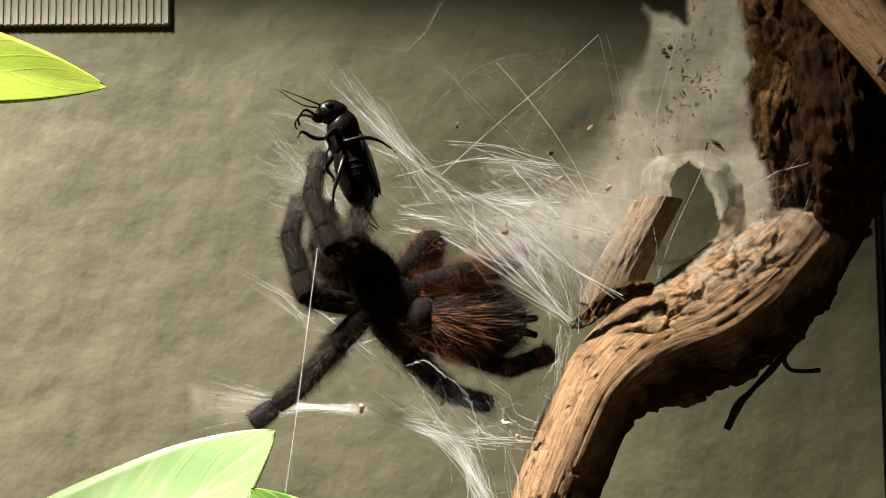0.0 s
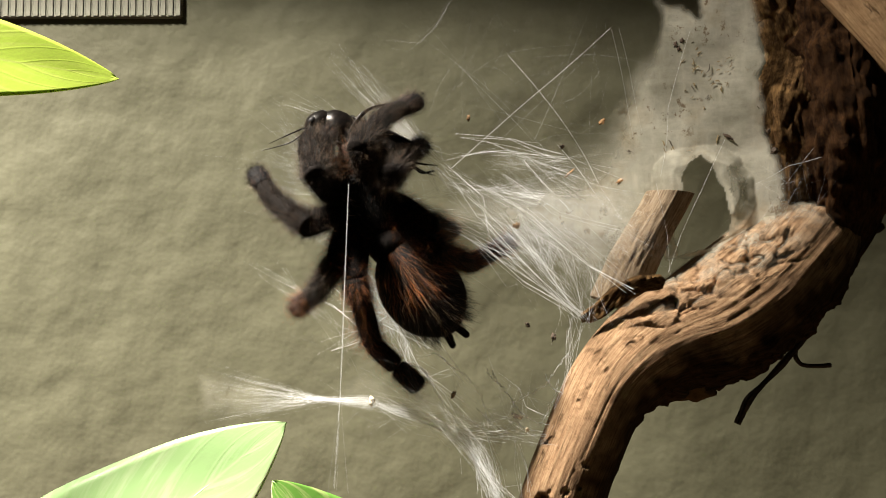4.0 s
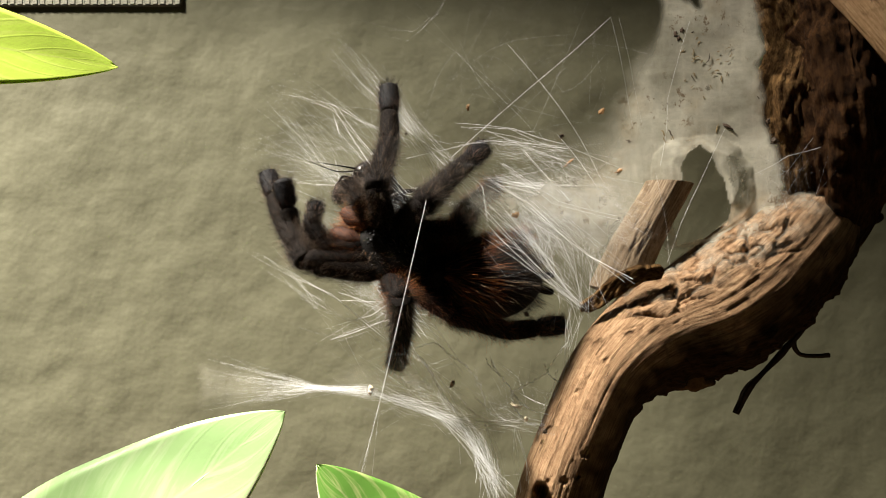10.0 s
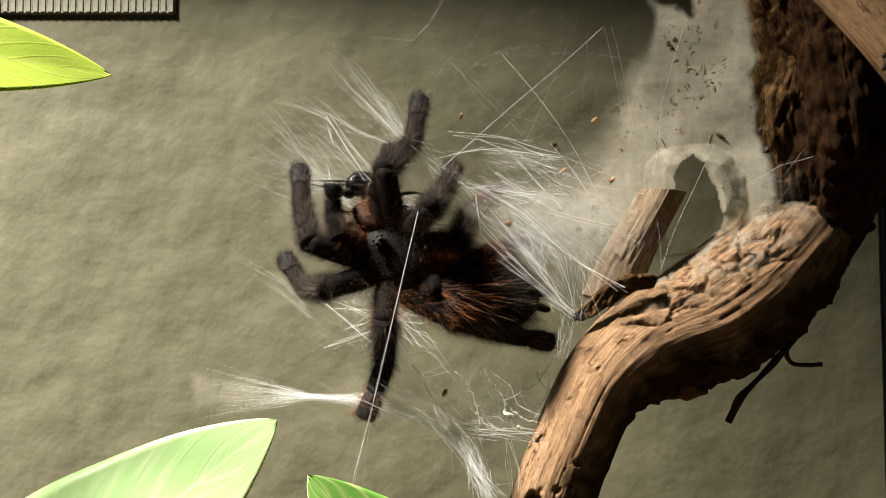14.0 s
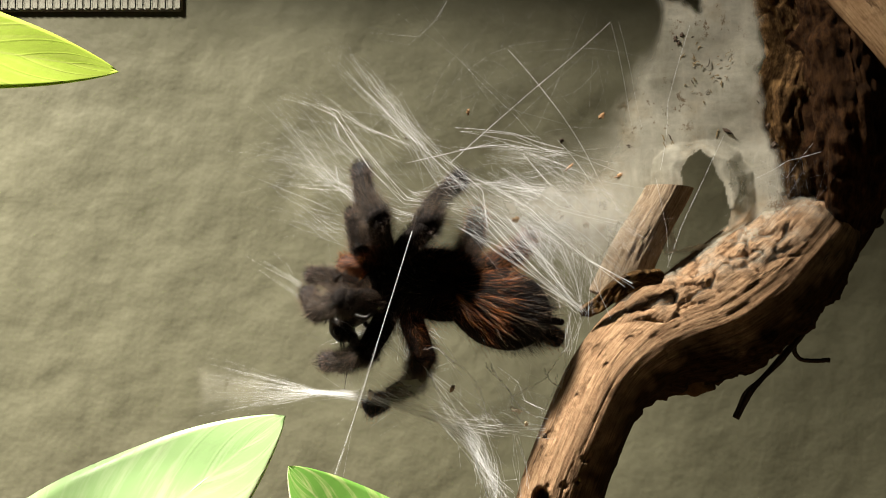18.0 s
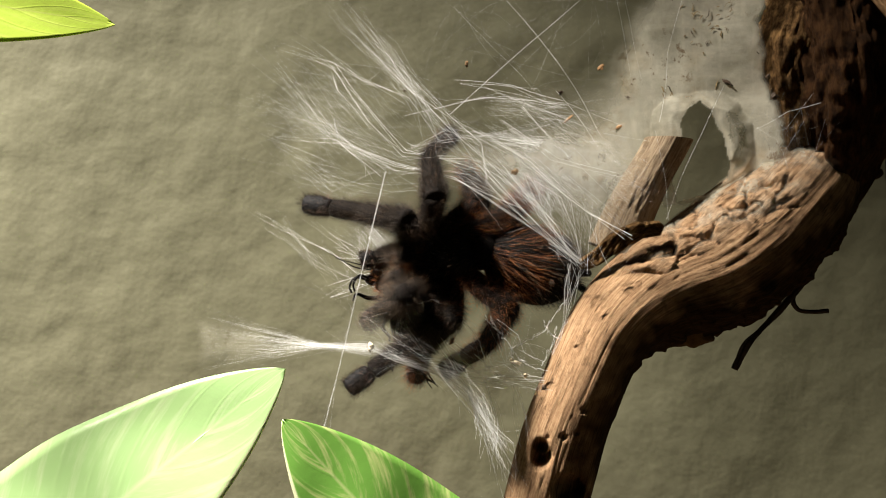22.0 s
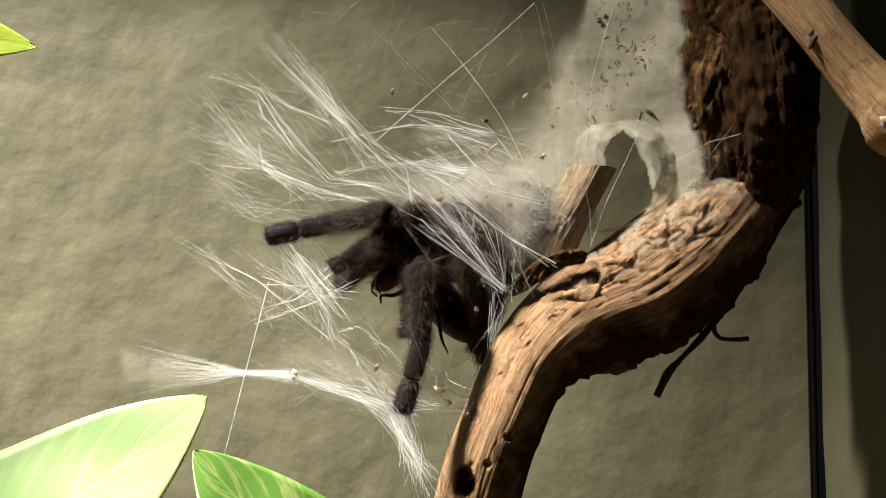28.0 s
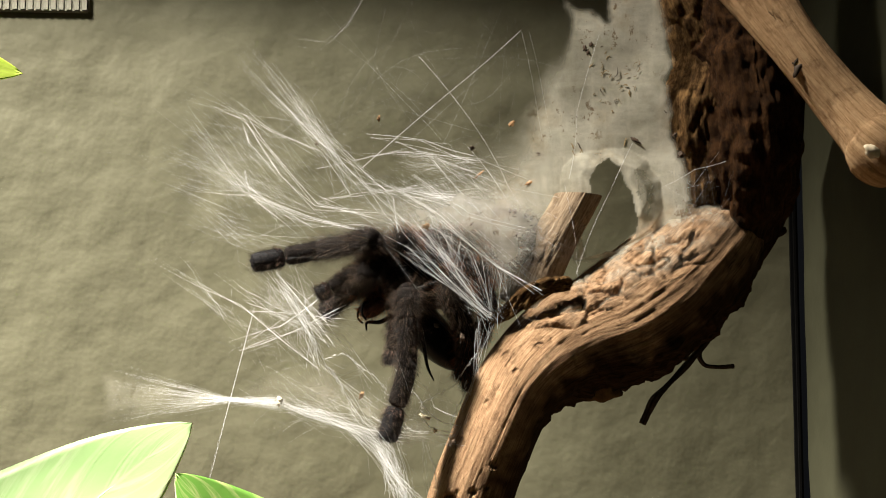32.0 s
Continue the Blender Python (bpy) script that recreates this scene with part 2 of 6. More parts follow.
EYE = plain_material("eye_lens", (0.004, 0.004, 0.005), (0.008, 0.008, 0.01), 100, 0.5, 0.2)
CRICKET = plain_material("cricket_shell", (0.003, 0.003, 0.003), (0.008, 0.006, 0.005), 900, 0.3, 0.15, 0.0003)


# ---- mesh helpers ----
def mesh_of(name, verts, faces, mats, uvs=None, smooth=True, slots=None):
    me = bpy.data.meshes.new(name)
    me.from_pydata([tuple(v) for v in verts], [], faces)
    for m in mats:
        me.materials.append(m)
    if uvs is not None:
        lay = me.uv_layers.new(name="UVMap")
        idx = np.empty(len(me.loops), dtype=np.int32)
        me.loops.foreach_get("vertex_index", idx)
        lay.data.foreach_set("uv", np.asarray(uvs, dtype=np.float32)[idx].ravel())
    if slots is not None:
        me.polygons.foreach_set("material_index", slots)
    me.polygons.foreach_set("use_smooth", [smooth] * len(me.polygons))
    me.update()
    return me


def part(name, me, parent=None, label="", kind=""):
    ob = new(name, me)
    if parent is not None:
        ob.parent = parent
    return tagged(ob, label=label, kind=kind)


def curve_points(pts, n):
    """n points along a smooth line through pts (rows of any width)."""
    p = np.array(pts, dtype=float)
    p = np.vstack([2 * p[0] - p[1], p, 2 * p[-1] - p[-2]])
    out = []
    for s in np.linspace(0, len(pts) - 1 - 1e-9, n):
        i = int(s)
        t = s - i
        a, b, c, d = p[i:i + 4]
        out.append(0.5 * (2 * b + (c - a) * t + (2 * a - 5 * b + 4 * c - d) * t * t + (3 * b - a - 3 * c + d) * t ** 3))
    return np.array(out)


def tube_grid(line, radii, segs, shape=None):
    """Rings about a line; shape(i, angle, u, v) scales the radius. Returns verts, faces, uvs."""
    n = len(line)
    tang = np.gradient(line, axis=0)
    tang /= np.linalg.norm(tang, axis=1)[:, None] + 1e-12
    ref = np.array([0, -1.0, 0]) if abs(tang[0][1]) < 0.9 else np.array([1.0, 0, 0])
    verts, uvs, faces = [], [], []
    length = np.concatenate([[0], np.cumsum(np.linalg.norm(np.diff(line, axis=0), axis=1))])
    for i in range(n):
        a = ref - tang[i] * ref.dot(tang[i])
        a /= np.linalg.norm(a) + 1e-12
        ref = a
        b = np.cross(tang[i], a)
        for k in range(segs + 1):
            ang = 2 * math.pi * (k % segs) / segs
            r = radii[i] * (shape(i, ang, ang * radii[i], length[i]) if shape else 1.0)
            verts.append(line[i] + r * (math.cos(ang) * a + math.sin(ang) * b))
            uvs.append((2 * math.pi * k / segs * float(np.mean(radii)), length[i]))
    w = segs + 1
    for i in range(n - 1):
        for k in range(segs):
            faces.append((i * w + k, i * w + k + 1, (i + 1) * w + k + 1, (i + 1) * w + k))
    return verts, faces, uvs


def capped(verts, faces, uvs, segs, n, both=True):
    w = segs + 1
    ends = [(0, True)] + ([((n - 1) * w, False)] if both else [])
    for start, flip in ends:
        c = len(verts)
        verts.append(np.mean(verts[start:start + segs], axis=0))
        uvs.append(uvs[start])
        for k in range(segs):
            f = (start + k, start + k + 1, c)
            faces.append(f[::-1] if flip else f)
    return verts, faces, uvs


def fibres(polylines, radius, sides=3, taper=""):
    """Many thin threads in one mesh; radius: one number, or one for each; taper: "start" or "ends" thin out to nothing there."""
    verts, faces = [], []
    for j, line in enumerate(polylines):
        r = radius[j] if isinstance(radius, (list, tuple)) else radius
        line = np.asarray(line)
        t = line[-1] - line[0]
        a = np.cross(t, (0.3, 0.9, 0.2))
        a /= np.linalg.norm(a) + 1e-12
        b = np.cross(t, a)
        b /= np.linalg.norm(b) + 1e-12
        base = len(verts)
        for i, p in enumerate(line):
            at = i / (len(line) - 1)
            w = r * min(1.0, 0.06 + 1.7 * (at if taper == "start" else min(at, 1 - at) * 1.6)) if taper else r
            for k in range(sides):
                g = 2 * math.pi * k / sides
                verts.append(p + w * (math.cos(g) * a + math.sin(g) * b))
        for i in range(len(line) - 1):
            for k in range(sides):
                q = base + i * sides
                faces.append((q + k, q + (k + 1) % sides, q + sides + (k + 1) % sides, q + sides + k))
    return verts, faces


def blob(name, mats, size, lumps=0.25, seed=0, rings=10, segs=14, flat=None):
    """A lumpy closed form of half sizes size."""
    verts, faces, n = [], [], rings
    off = Vector((seed * 3.7, seed * 1.3, seed * 7.1))
    for i in range(rings + 1):
        th = math.pi * i / rings
        for k in range(segs):
            ph = 2 * math.pi * k / segs
            d = Vector((math.sin(th) * math.cos(ph), math.sin(th) * math.sin(ph), math.cos(th)))
            s = 1 + lumps * noise.noise(d * 1.8 + off)
            verts.append((d.x * size[0] * s, d.y * size[1] * s, d.z * size[2] * s))
    for i in range(rings):
        for k in range(segs):
            faces.append((i * segs + k, (i + 1) * segs + k, (i + 1) * segs + (k + 1) % segs, i * segs + (k + 1) % segs))
    return mesh_of(name, verts, faces, mats)


def box_mesh(name, lo, hi, mat, bevel=0.0):
    bm = bmesh.new()
    bmesh.ops.create_cube(bm, size=1.0)
    for v in bm.verts:
        v.co = Vector([(l + h) / 2 + c * (h - l) for l, h, c in zip(lo, hi, v.co)])
    if bevel:
        bmesh.ops.bevel(bm, geom=bm.edges[:], offset=bevel, segments=2, affect="EDGES")
    me = bpy.data.meshes.new(name)
    bm.to_mesh(me)
    bm.free()
    me.materials.append(mat)
    return me


rng = np.random.default_rng(7)

# ---- the terrarium ----
BACK = 0.075


def relief_wall(name, x0, x1, y, label, turned=0.0, paint=None):
    """A wall with uneven, hand-plastered relief on its inner face, 12 mm thick."""
    nx, nz = max(8, int((x1 - x0) / 0.0025)), 150
    verts, faces = [], []
    for i in range(nx + 1):
        for k in range(nz + 1):
            x, z = x0 + (x1 - x0) * i / nx, 0.358 * k / nz
            h = 0.0011 * noise.noise(Vector((x * 22, z * 16, 3.0))) + 0.0003 * noise.noise(Vector((x * 75, z * 60, 9.0)))
            h -= 0.0011 * max(0.0, noise.noise(Vector((x * 150, z * 130, 5.0))) - 0.28) * max(0.0, noise.noise(Vector((x * 14, z * 14, 1.0))) + 0.5)
            h *= min(1.0, max(0.0, (0.284 - z) / 0.008))        # smooth below the lid
            verts.append((x, y - h, z))
    for i in range(nx):
        for k in range(nz):
            a = i * (nz + 1) + k
            faces.append((a, a + nz + 1, a + nz + 2, a + 1))
    n = len(verts)
    verts += [(x0, y + 0.012, 0), (x1, y + 0.012, 0), (x1, y + 0.012, 0.358), (x0, y + 0.012, 0.358)]
    faces.append((n, n + 3, n + 2, n + 1))
    ob = new(name, mesh_of(name, verts, faces, [paint or WALL]))
    ob.rotation_euler = (0, 0, radians(turned))
    return tagged(ob, label=label, category="wall", kind="structure")


seam = (0.1231, 0.0750, 0.2093)
relief_wall("wall_back", -0.30, seam[0] - 0.0008, BACK, "uneven grey-green painted plaster back wall")
# painted darker than the back wall to stand for less light here
relief_wall("wall_right", -BACK + 0.001, 0.16, seam[0] + 0.0028, "side wall beside the black seam, its dimness painted into the colour", -90, DIM_WALL)
tagged(new("wall_seam", box_mesh("wall_seam", (seam[0] - 0.0010, BACK - 0.0016, 0.0), (seam[0] + 0.0012, BACK + 0.010, 0.358), SEAL, 0.0008)),
       "black sealant bead in the corner of two walls", "seam", kind="structure")
relief_wall("wall_left", -0.16, BACK, 0.30, "grey-green plaster end wall", 90)
tagged(new("ceiling", box_mesh("ceiling", (-0.312, 0.0535, 0.360), (seam[0] + 0.014, BACK + 0.012, 0.366), LID)), "black plastic rear half of the lid", "lid", kind="structure")
tagged(new("ceiling_rim", box_mesh("ceiling_rim", (-0.312, -0.166, 0.352), (seam[0] + 0.014, -0.157, 0.366), LID, 0.002)), "black plastic front rim of the lid", "lid", kind="structure")


def soil():
    verts, faces = [], []
    nx, ny = 90, 36
    for i in range(nx + 1):
        for k in range(ny + 1):
            x, y = -0.30 + 0.43 * i / nx, -0.16 + 0.235 * k / ny
            verts.append((x, y, 0.02 + 0.006 * noise.noise(Vector((x * 25, y * 25, 0))) + 0.003 * noise.noise(Vector((x * 90, y * 90, 2)))))
    for i in range(nx):
        for k in range(ny):
            a = i * (ny + 1) + k
            faces.append((a, a + ny + 1, a + ny + 2, a + 1))
    return tagged(new("ground", mesh_of("ground", verts, faces, [SOIL])), "dark brown coconut soil", "soil", kind="structure")


soil()


def vent():
    """A pale ribbed vent strip high on the back wall."""
    a, b = (-0.1395, 0.0730, 0.3031), (-0.0734, 0.0730, 0.3026)
    root = tagged(new("vent_strip"), "pale ribbed ventilation strip below the lid", "vent")
    root.location = (a[0], a[1], a[2] - 0.001)
    w = b[0] - a[0]
    part("frame", box_mesh("frame", (0, 0.0012, -0.003), (w, 0.0035, 0.012), VENT, 0.0004), root)
    slat = box_mesh("slat", (0, 0.0010, -0.0025), (0.0017, 0.0014, 0.0115), VENT, 0.0002)
    for i in range(int(w / 0.0021)):
        part("slat", slat, root).location = (0.001 + i * 0.0021, 0, 0)


vent()


# ---- driftwood ----
def limb(name, pts, mat, segs=72, rings=180, rough=0.10, seed=0, dents=(), cap_mat=None, gnarl=None, ragged=0.0, under=0.0, knobby=0.0):
    """A weathered limb through pts (x, y, z, radius): lumps, flutes, fibre ridges and split cracks. dents: (place,
    radius, depth, way) pressed into it; gnarl: a line of knots and pits; ragged: how far bark crumbs stand off the
    lower side; under: how high up that side the dark bark and painted shade reach; knobby: burrs."""
    c = curve_points(pts, rings)
    line, rad = c[:, :3], c[:, 3]
    off = seed * 11.3

    def shape(i, ang, u, v):
        ca, sa = math.cos(ang), math.sin(ang)
        w = 0.35 * noise.noise(Vector((ca * 2, sa * 2, v * 55 + off)))
        lump = noise.noise(Vector((ca * 1.3, sa * 1.3, v * 42 + off)))
        flute = noise.noise(Vector((ca * 5 + w, sa * 5, v * 24 + off)))
        ridge = 1 - 2 * abs(noise.noise(Vector((ca * 13 + w * 2, sa * 13, v * 38 + off))))
        fine = noise.noise(Vector((ca * 30 + w * 3, sa * 30, v * 85 + off)))
        crack = noise.noise(Vector((ca * 3.4 + 9 + w, sa * 3.4, v * 21 + off)))
        where = min(1.0, max(0.0, 3.0 * noise.noise(Vector((ca * 1.5 + 4, sa * 1.5, v * 60 + off + 5))) + 0.25))
        d = rough * (0.75 * lump + 0.34 * flute + 0.17 * ridge + 0.09 * fine) - rough * 0.55 * where * max(0.0, 1 - abs(crack) / 0.03)
        if knobby:
            d += knobby * (noise.noise(Vector((ca * 2.6, sa * 2.6, v * 170 + off))) + 0.6 * noise.noise(Vector((ca * 6, sa * 6, v * 420 + off))))
        return 1 + d
    verts, faces, uvs = tube_grid(line, rad, segs, shape)
    n = len(faces)
    verts, faces, uvs = capped(verts, faces, uvs, segs, rings)
    verts = np.array([tuple(v) for v in verts], dtype=float)
    for place, r, depth, into in dents:
        d = np.linalg.norm((verts - np.array(place)) * (1, 0.6, 1), axis=1)
        verts += np.array(into)[None, :] * (depth * np.clip((1 - (d / r) ** 2) * 2.2, 0, 1))[:, None]
    if gnarl or ragged:
        axis = np.vstack([np.repeat(line, segs + 1, axis=0), line[[0, -1]]])
        out = verts - axis
        out /= np.linalg.norm(out, axis=1)[:, None] + 1e-9
    if gnarl:
        a, b = np.array(gnarl[0]), np.array(gnarl[1])
        k = np.clip((verts - a) @ (b - a) / ((b - a) @ (b - a)), 0, 1)
        d = np.linalg.norm((verts - a - k[:, None] * (b - a)) * (1, 0.5, 1), axis=1)
        for j in np.nonzero(d < 0.009)[0]:
            p = Vector(verts[j])
            m = math.exp(-(d[j] / 0.0042) ** 2)
            q = Vector((p.x * 0.88 + p.z * 0.48, p.y, 2.2 * (p.z * 0.88 - p.x * 0.48)))        # along the branch, across it
            big = noise.noise(q * 210)
            knobs = noise.voronoi(q * 190)[0]
            cleft = max(0.0, 1 - abs(noise.noise(q * 160 + Vector((5, 1, 2)))) / 0.10)
            crumb = noise.noise(p * 900) + 0.6 * noise.noise(p * 1900)
            verts[j] += out[j] * m * (0.0014 * big + 0.0007 * (0.5 - knobs[0]) - 0.0030 * cleft + 0.0005 * crumb)
    if ragged:
        for j in np.nonzero(out[:, 2] < -0.35)[0]:
            p = Vector(verts[j])
            verts[j] += out[j] * ragged * min(1.0, (-0.35 - out[j][2]) * 4) * (max(0.0, noise.noise(p * 260)) + 0.5 * max(0.0, noise.noise(p * 700)))
    slots = [0] * n + [1 if cap_mat else 0] * (len(faces) - n)
    me = mesh_of(name, verts, faces, [mat] + ([cap_mat] if cap_mat else []), uvs, slots=slots)
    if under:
        # darker downwards and to the right, away from the lamp: shade in the colour
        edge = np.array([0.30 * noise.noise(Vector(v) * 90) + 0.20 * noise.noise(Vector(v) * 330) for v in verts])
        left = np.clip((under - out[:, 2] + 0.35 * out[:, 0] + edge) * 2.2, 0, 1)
        me.attributes.new("dark_bark", "FLOAT", "POINT").data.foreach_set("value", left.astype(np.float32))
    return me


root_wood = tagged(new("driftwood_branch"), "gnarled brown driftwood branch wrapped in spider silk", "branch")
MAIN = [(*(0.0155, 0.0200, 0.0979), 0.010), (*(0.0185, 0.0120, 0.1372), 0.010), (*(0.0250, 0.0040, 0.1693), 0.0090), (*(0.0303, 0.0010, 0.1849), 0.0088), (*(0.0366, 0.0020, 0.1972), 0.0096), (*(0.0463, 0.0060, 0.2051), 0.0118),
        (*(0.0592, 0.0100, 0.2102), 0.0140), (*(0.0713, 0.0120, 0.2183), 0.0146), (*(0.0811, 0.0140, 0.2276), 0.0132), (*(0.0883, 0.0210, 0.2362), 0.0108), (*(0.0945, 0.0310, 0.2448), 0.0102), (*(0.0995, 0.0400, 0.2534), 0.0080), (*(0.1010, 0.0460, 0.2620), 0.0030)]
HOLE = [((0.0195, -0.0080, 0.1720), 0.0034, 0.007, (0.15, 1.0, 0.0)), ((0.0200, -0.0080, 0.1701), 0.0037, 0.007, (0.1, 1.0, 0.0)), ((0.0189, -0.0080, 0.1684), 0.0024, 0.003, (0.0, 1.0, 0.0)), ((0.0262, -0.0060, 0.1631), 0.0036, 0.003, (0.0, 1.0, 0.1)), ((0.0288, -0.0060, 0.1626), 0.0036, 0.003, (0.0, 1.0, 0.1))]
GNARL = ((0.0431, -0.0040, 0.2127), (0.0732, 0.0010, 0.2292))
for k in range(26):                     # nicks along the lower trunk
    spot = np.array((0.0220, -0.0040, 0.1749)) + (np.array((0.0396, -0.0060, 0.2063)) - np.array((0.0220, -0.0040, 0.1749))) * rng.random() + rng.normal(0, 1, 3) * (0.004, 0.001, 0.003)
    HOLE.append((tuple(spot), 0.0006 + 0.0009 * rng.random(), 0.0004 + 0.0005 * rng.random(), (0.0, 1.0, 0.0)))
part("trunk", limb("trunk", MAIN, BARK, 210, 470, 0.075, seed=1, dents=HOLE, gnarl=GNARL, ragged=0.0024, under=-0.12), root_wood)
REAR = [(*(0.0831, 0.0300, 0.2249), 0.0070), (*(0.0896, 0.0280, 0.2329), 0.0112), (*(0.0957, 0.0290, 0.2448), 0.0116), (*(0.1020, 0.0350, 0.2598), 0.0105), (*(0.1074, 0.0420, 0.2763), 0.009)]
part("rear_trunk", limb("rear_trunk", REAR, BARK_DARK, 90, 120, 0.13, seed=6), root_wood, "dark reddish bark")
UPPER = [(*(0.0836, 0.016, 0.2307), 0.0045), (*(0.0813, 0.013, 0.2384), 0.0066), (*(0.0805, 0.011, 0.2488), 0.0076), (*(0.0796, 0.01, 0.2593), 0.0084), (*(0.082, 0.011, 0.2703), 0.007), (*(0.0808, 0.012, 0.2814), 0.0074), (*(0.0785, 0.013, 0.294), 0.0082), (*(0.0799, 0.02, 0.3361), 0.0082)]
part("upper_trunk", limb("upper_trunk", UPPER, BARK_BROWN, 150, 320, 0.20, seed=4, knobby=0.16), root_wood, "brown bark ridge split by long cracks")
HOLLOW = [(*(0.0923, 0.022, 0.2292), 0.0035), (*(0.0918, 0.012, 0.2377), 0.0085), (*(0.0911, 0.006, 0.2494), 0.0104), (*(0.0898, 0.005, 0.2618), 0.0108), (*(0.0897, 0.009, 0.2774), 0.011), (*(0.0901, 0.013, 0.2956), 0.0112), (*(0.0919, 0.02, 0.3365), 0.0112)]
part("hollow_trunk", limb("hollow_trunk", HOLLOW, BARK_DARK, 150, 320, 0.22, seed=14, knobby=0.16), root_wood, "deeply furrowed dark reddish bark")
for knot_at, knot_r, knot_mat in (((0.0538, 0.0060, 0.1965), 0.0030, BARK_BROWN), ((0.0500, 0.0060, 0.1968), 0.0024, BARK_BROWN)):
    k = part("knot", blob("knot", [knot_mat], (knot_r * 1.9, knot_r, knot_r * 0.9), 0.4, knot_at[0] * 9000, 26, 36), root_wood, "gnarled bark knot")
    k.location, k.rotation_euler = knot_at, (knot_at[0] * 40, -0.45 + 6 * (knot_at[2] % 0.1), 0.2)
STUB = [(*(0.0387, 0.0085, 0.2148), 0.0062), (*(0.0422, 0.0085, 0.2238), 0.0054), (*(0.0467, 0.0085, 0.2323), 0.005), (*(0.0496, 0.0085, 0.2373), 0.005), (*(0.0513, 0.0085, 0.2406), 0.005)]
stub = limb("stub", STUB, BARK_STUB, 110, 130, 0.11, seed=2, cap_mat=CUT)
saw, way = Vector(STUB[-1][:3]), (Vector(STUB[-1][:3]) - Vector(STUB[-2][:3])).normalized()
for v in stub.vertices:                 # sawn off nearly level
    k = min(1.0, max(0.0, 1 + (v.co - saw).dot(way) / 0.012))
    v.co -= way * (k * 0.85 * (v.co.z - (saw + way * (v.co - saw).dot(way)).z) / way.z)
part("stub", stub, root_wood, "sawn-off side stub with fibrous bark")


FLAKE_TOP = [(0.0481, -0.003, 0.2199), (0.0451, -0.004, 0.2207), (0.0401, -0.004, 0.2198), (0.0349, -0.003, 0.2165), (0.0298, -0.001, 0.2121)]
FLAKE_LOW = [(0.0476, -0.002, 0.2181), (0.0427, -0.003, 0.2171), (0.0383, -0.003, 0.2146), (0.0334, -0.002, 0.2114), (0.0301, 0.0, 0.211)]


def splinter():
    """A ragged slab of bark torn up at the bend: its outer face lit from above, its torn face turned down."""
    top = curve_points(FLAKE_TOP, 60)
    low = curve_points(FLAKE_LOW, 60)
    verts, faces, uvs, nk = [], [], [], 11
    for side in (0, 1):
        for i in range(60):
            for k in range(nk):
                w = k / (nk - 1)
                rag = noise.noise(Vector((i * 0.09, w * 2, side * 3))) * (0.0009 if k in (0, nk - 1) else 0.0003)
                p = np.array(top[i]) * (1 - w) + np.array(low[i]) * w
                p[2] += rag + side * 0.0006 * (1 - w)
                p[1] += side * 0.0016 + 0.0006 * noise.noise(Vector((i * 0.3, w * 5, side * 5 + 1)))
                verts.append(p)
                uvs.append((w * 0.006, i * 0.0005))
    n = 60 * nk
    for i in range(59):
        for k in range(nk - 1):
            a = i * nk + k
            faces += [(a, a + 1, a + nk + 1, a + nk), (a + n, a + n + nk, a + n + nk + 1, a + n + 1)]
        a = i * nk
        faces += [(a, a + nk, a + nk + n, a + n), (a + nk - 1, a + nk - 1 + n, a + 2 * nk - 1 + n, a + 2 * nk - 1)]
    return part("bark_flake", mesh_of("bark_flake", verts, faces, [BARK_BROWN], uvs), root_wood, "broken brown bark splinter torn off the bend")


splinter()

root_front = tagged(new("bare_branch"), "smooth pale brown branch with a knobbed broken end", "branch")
FRONT = [(*(0.0618, -0.0200, 0.3109), 0.0058), (*(0.0711, -0.0300, 0.2892), 0.0058), (*(0.0806, -0.0350, 0.2761), 0.0061), (*(0.0879, -0.0400, 0.2628), 0.0050), (*(0.0949, -0.0420, 0.2528), 0.0052), (*(0.0993, -0.0450, 0.2462), 0.0060), (*(0.1006, -0.0460, 0.2444), 0.0074), (*(0.1033, -0.0460, 0.2424), 0.0076), (*(0.1060, -0.0460, 0.2404), 0.0062), (*(0.1070, -0.0460, 0.2394), 0.0030)]
chip = part("chip", blob("chip", [HUSK_PALE], (0.0017, 0.0006, 0.0012), 0.5, 3, 10, 12), root_front, "white chip of bared wood")
chip.location, chip.rotation_euler = (0.0969, -0.0525, 0.2412), (0.2, 0.5, 0.2)
for eye_at, eye_r in (((0.0862, -0.0436, 0.2591), 0.0010), ((0.0883, -0.0436, 0.2612), 0.0006), ((0.0858, -0.0436, 0.2607), 0.0007)):
    scar = part("knot", blob("knot", [HUSK_DARK], (eye_r * 0.7, eye_r * 0.9, eye_r * 1.7), 0.6, eye_r * 9000, 12, 14), root_front, "dark scar of a lost twig")
    scar.location, scar.rotation_euler = eye_at, (0, 0.5, 0)
part("limb", limb("limb", FRONT, BARK_PALE, 100, 260, 0.09, seed=5, cap_mat=CUT), root_front)


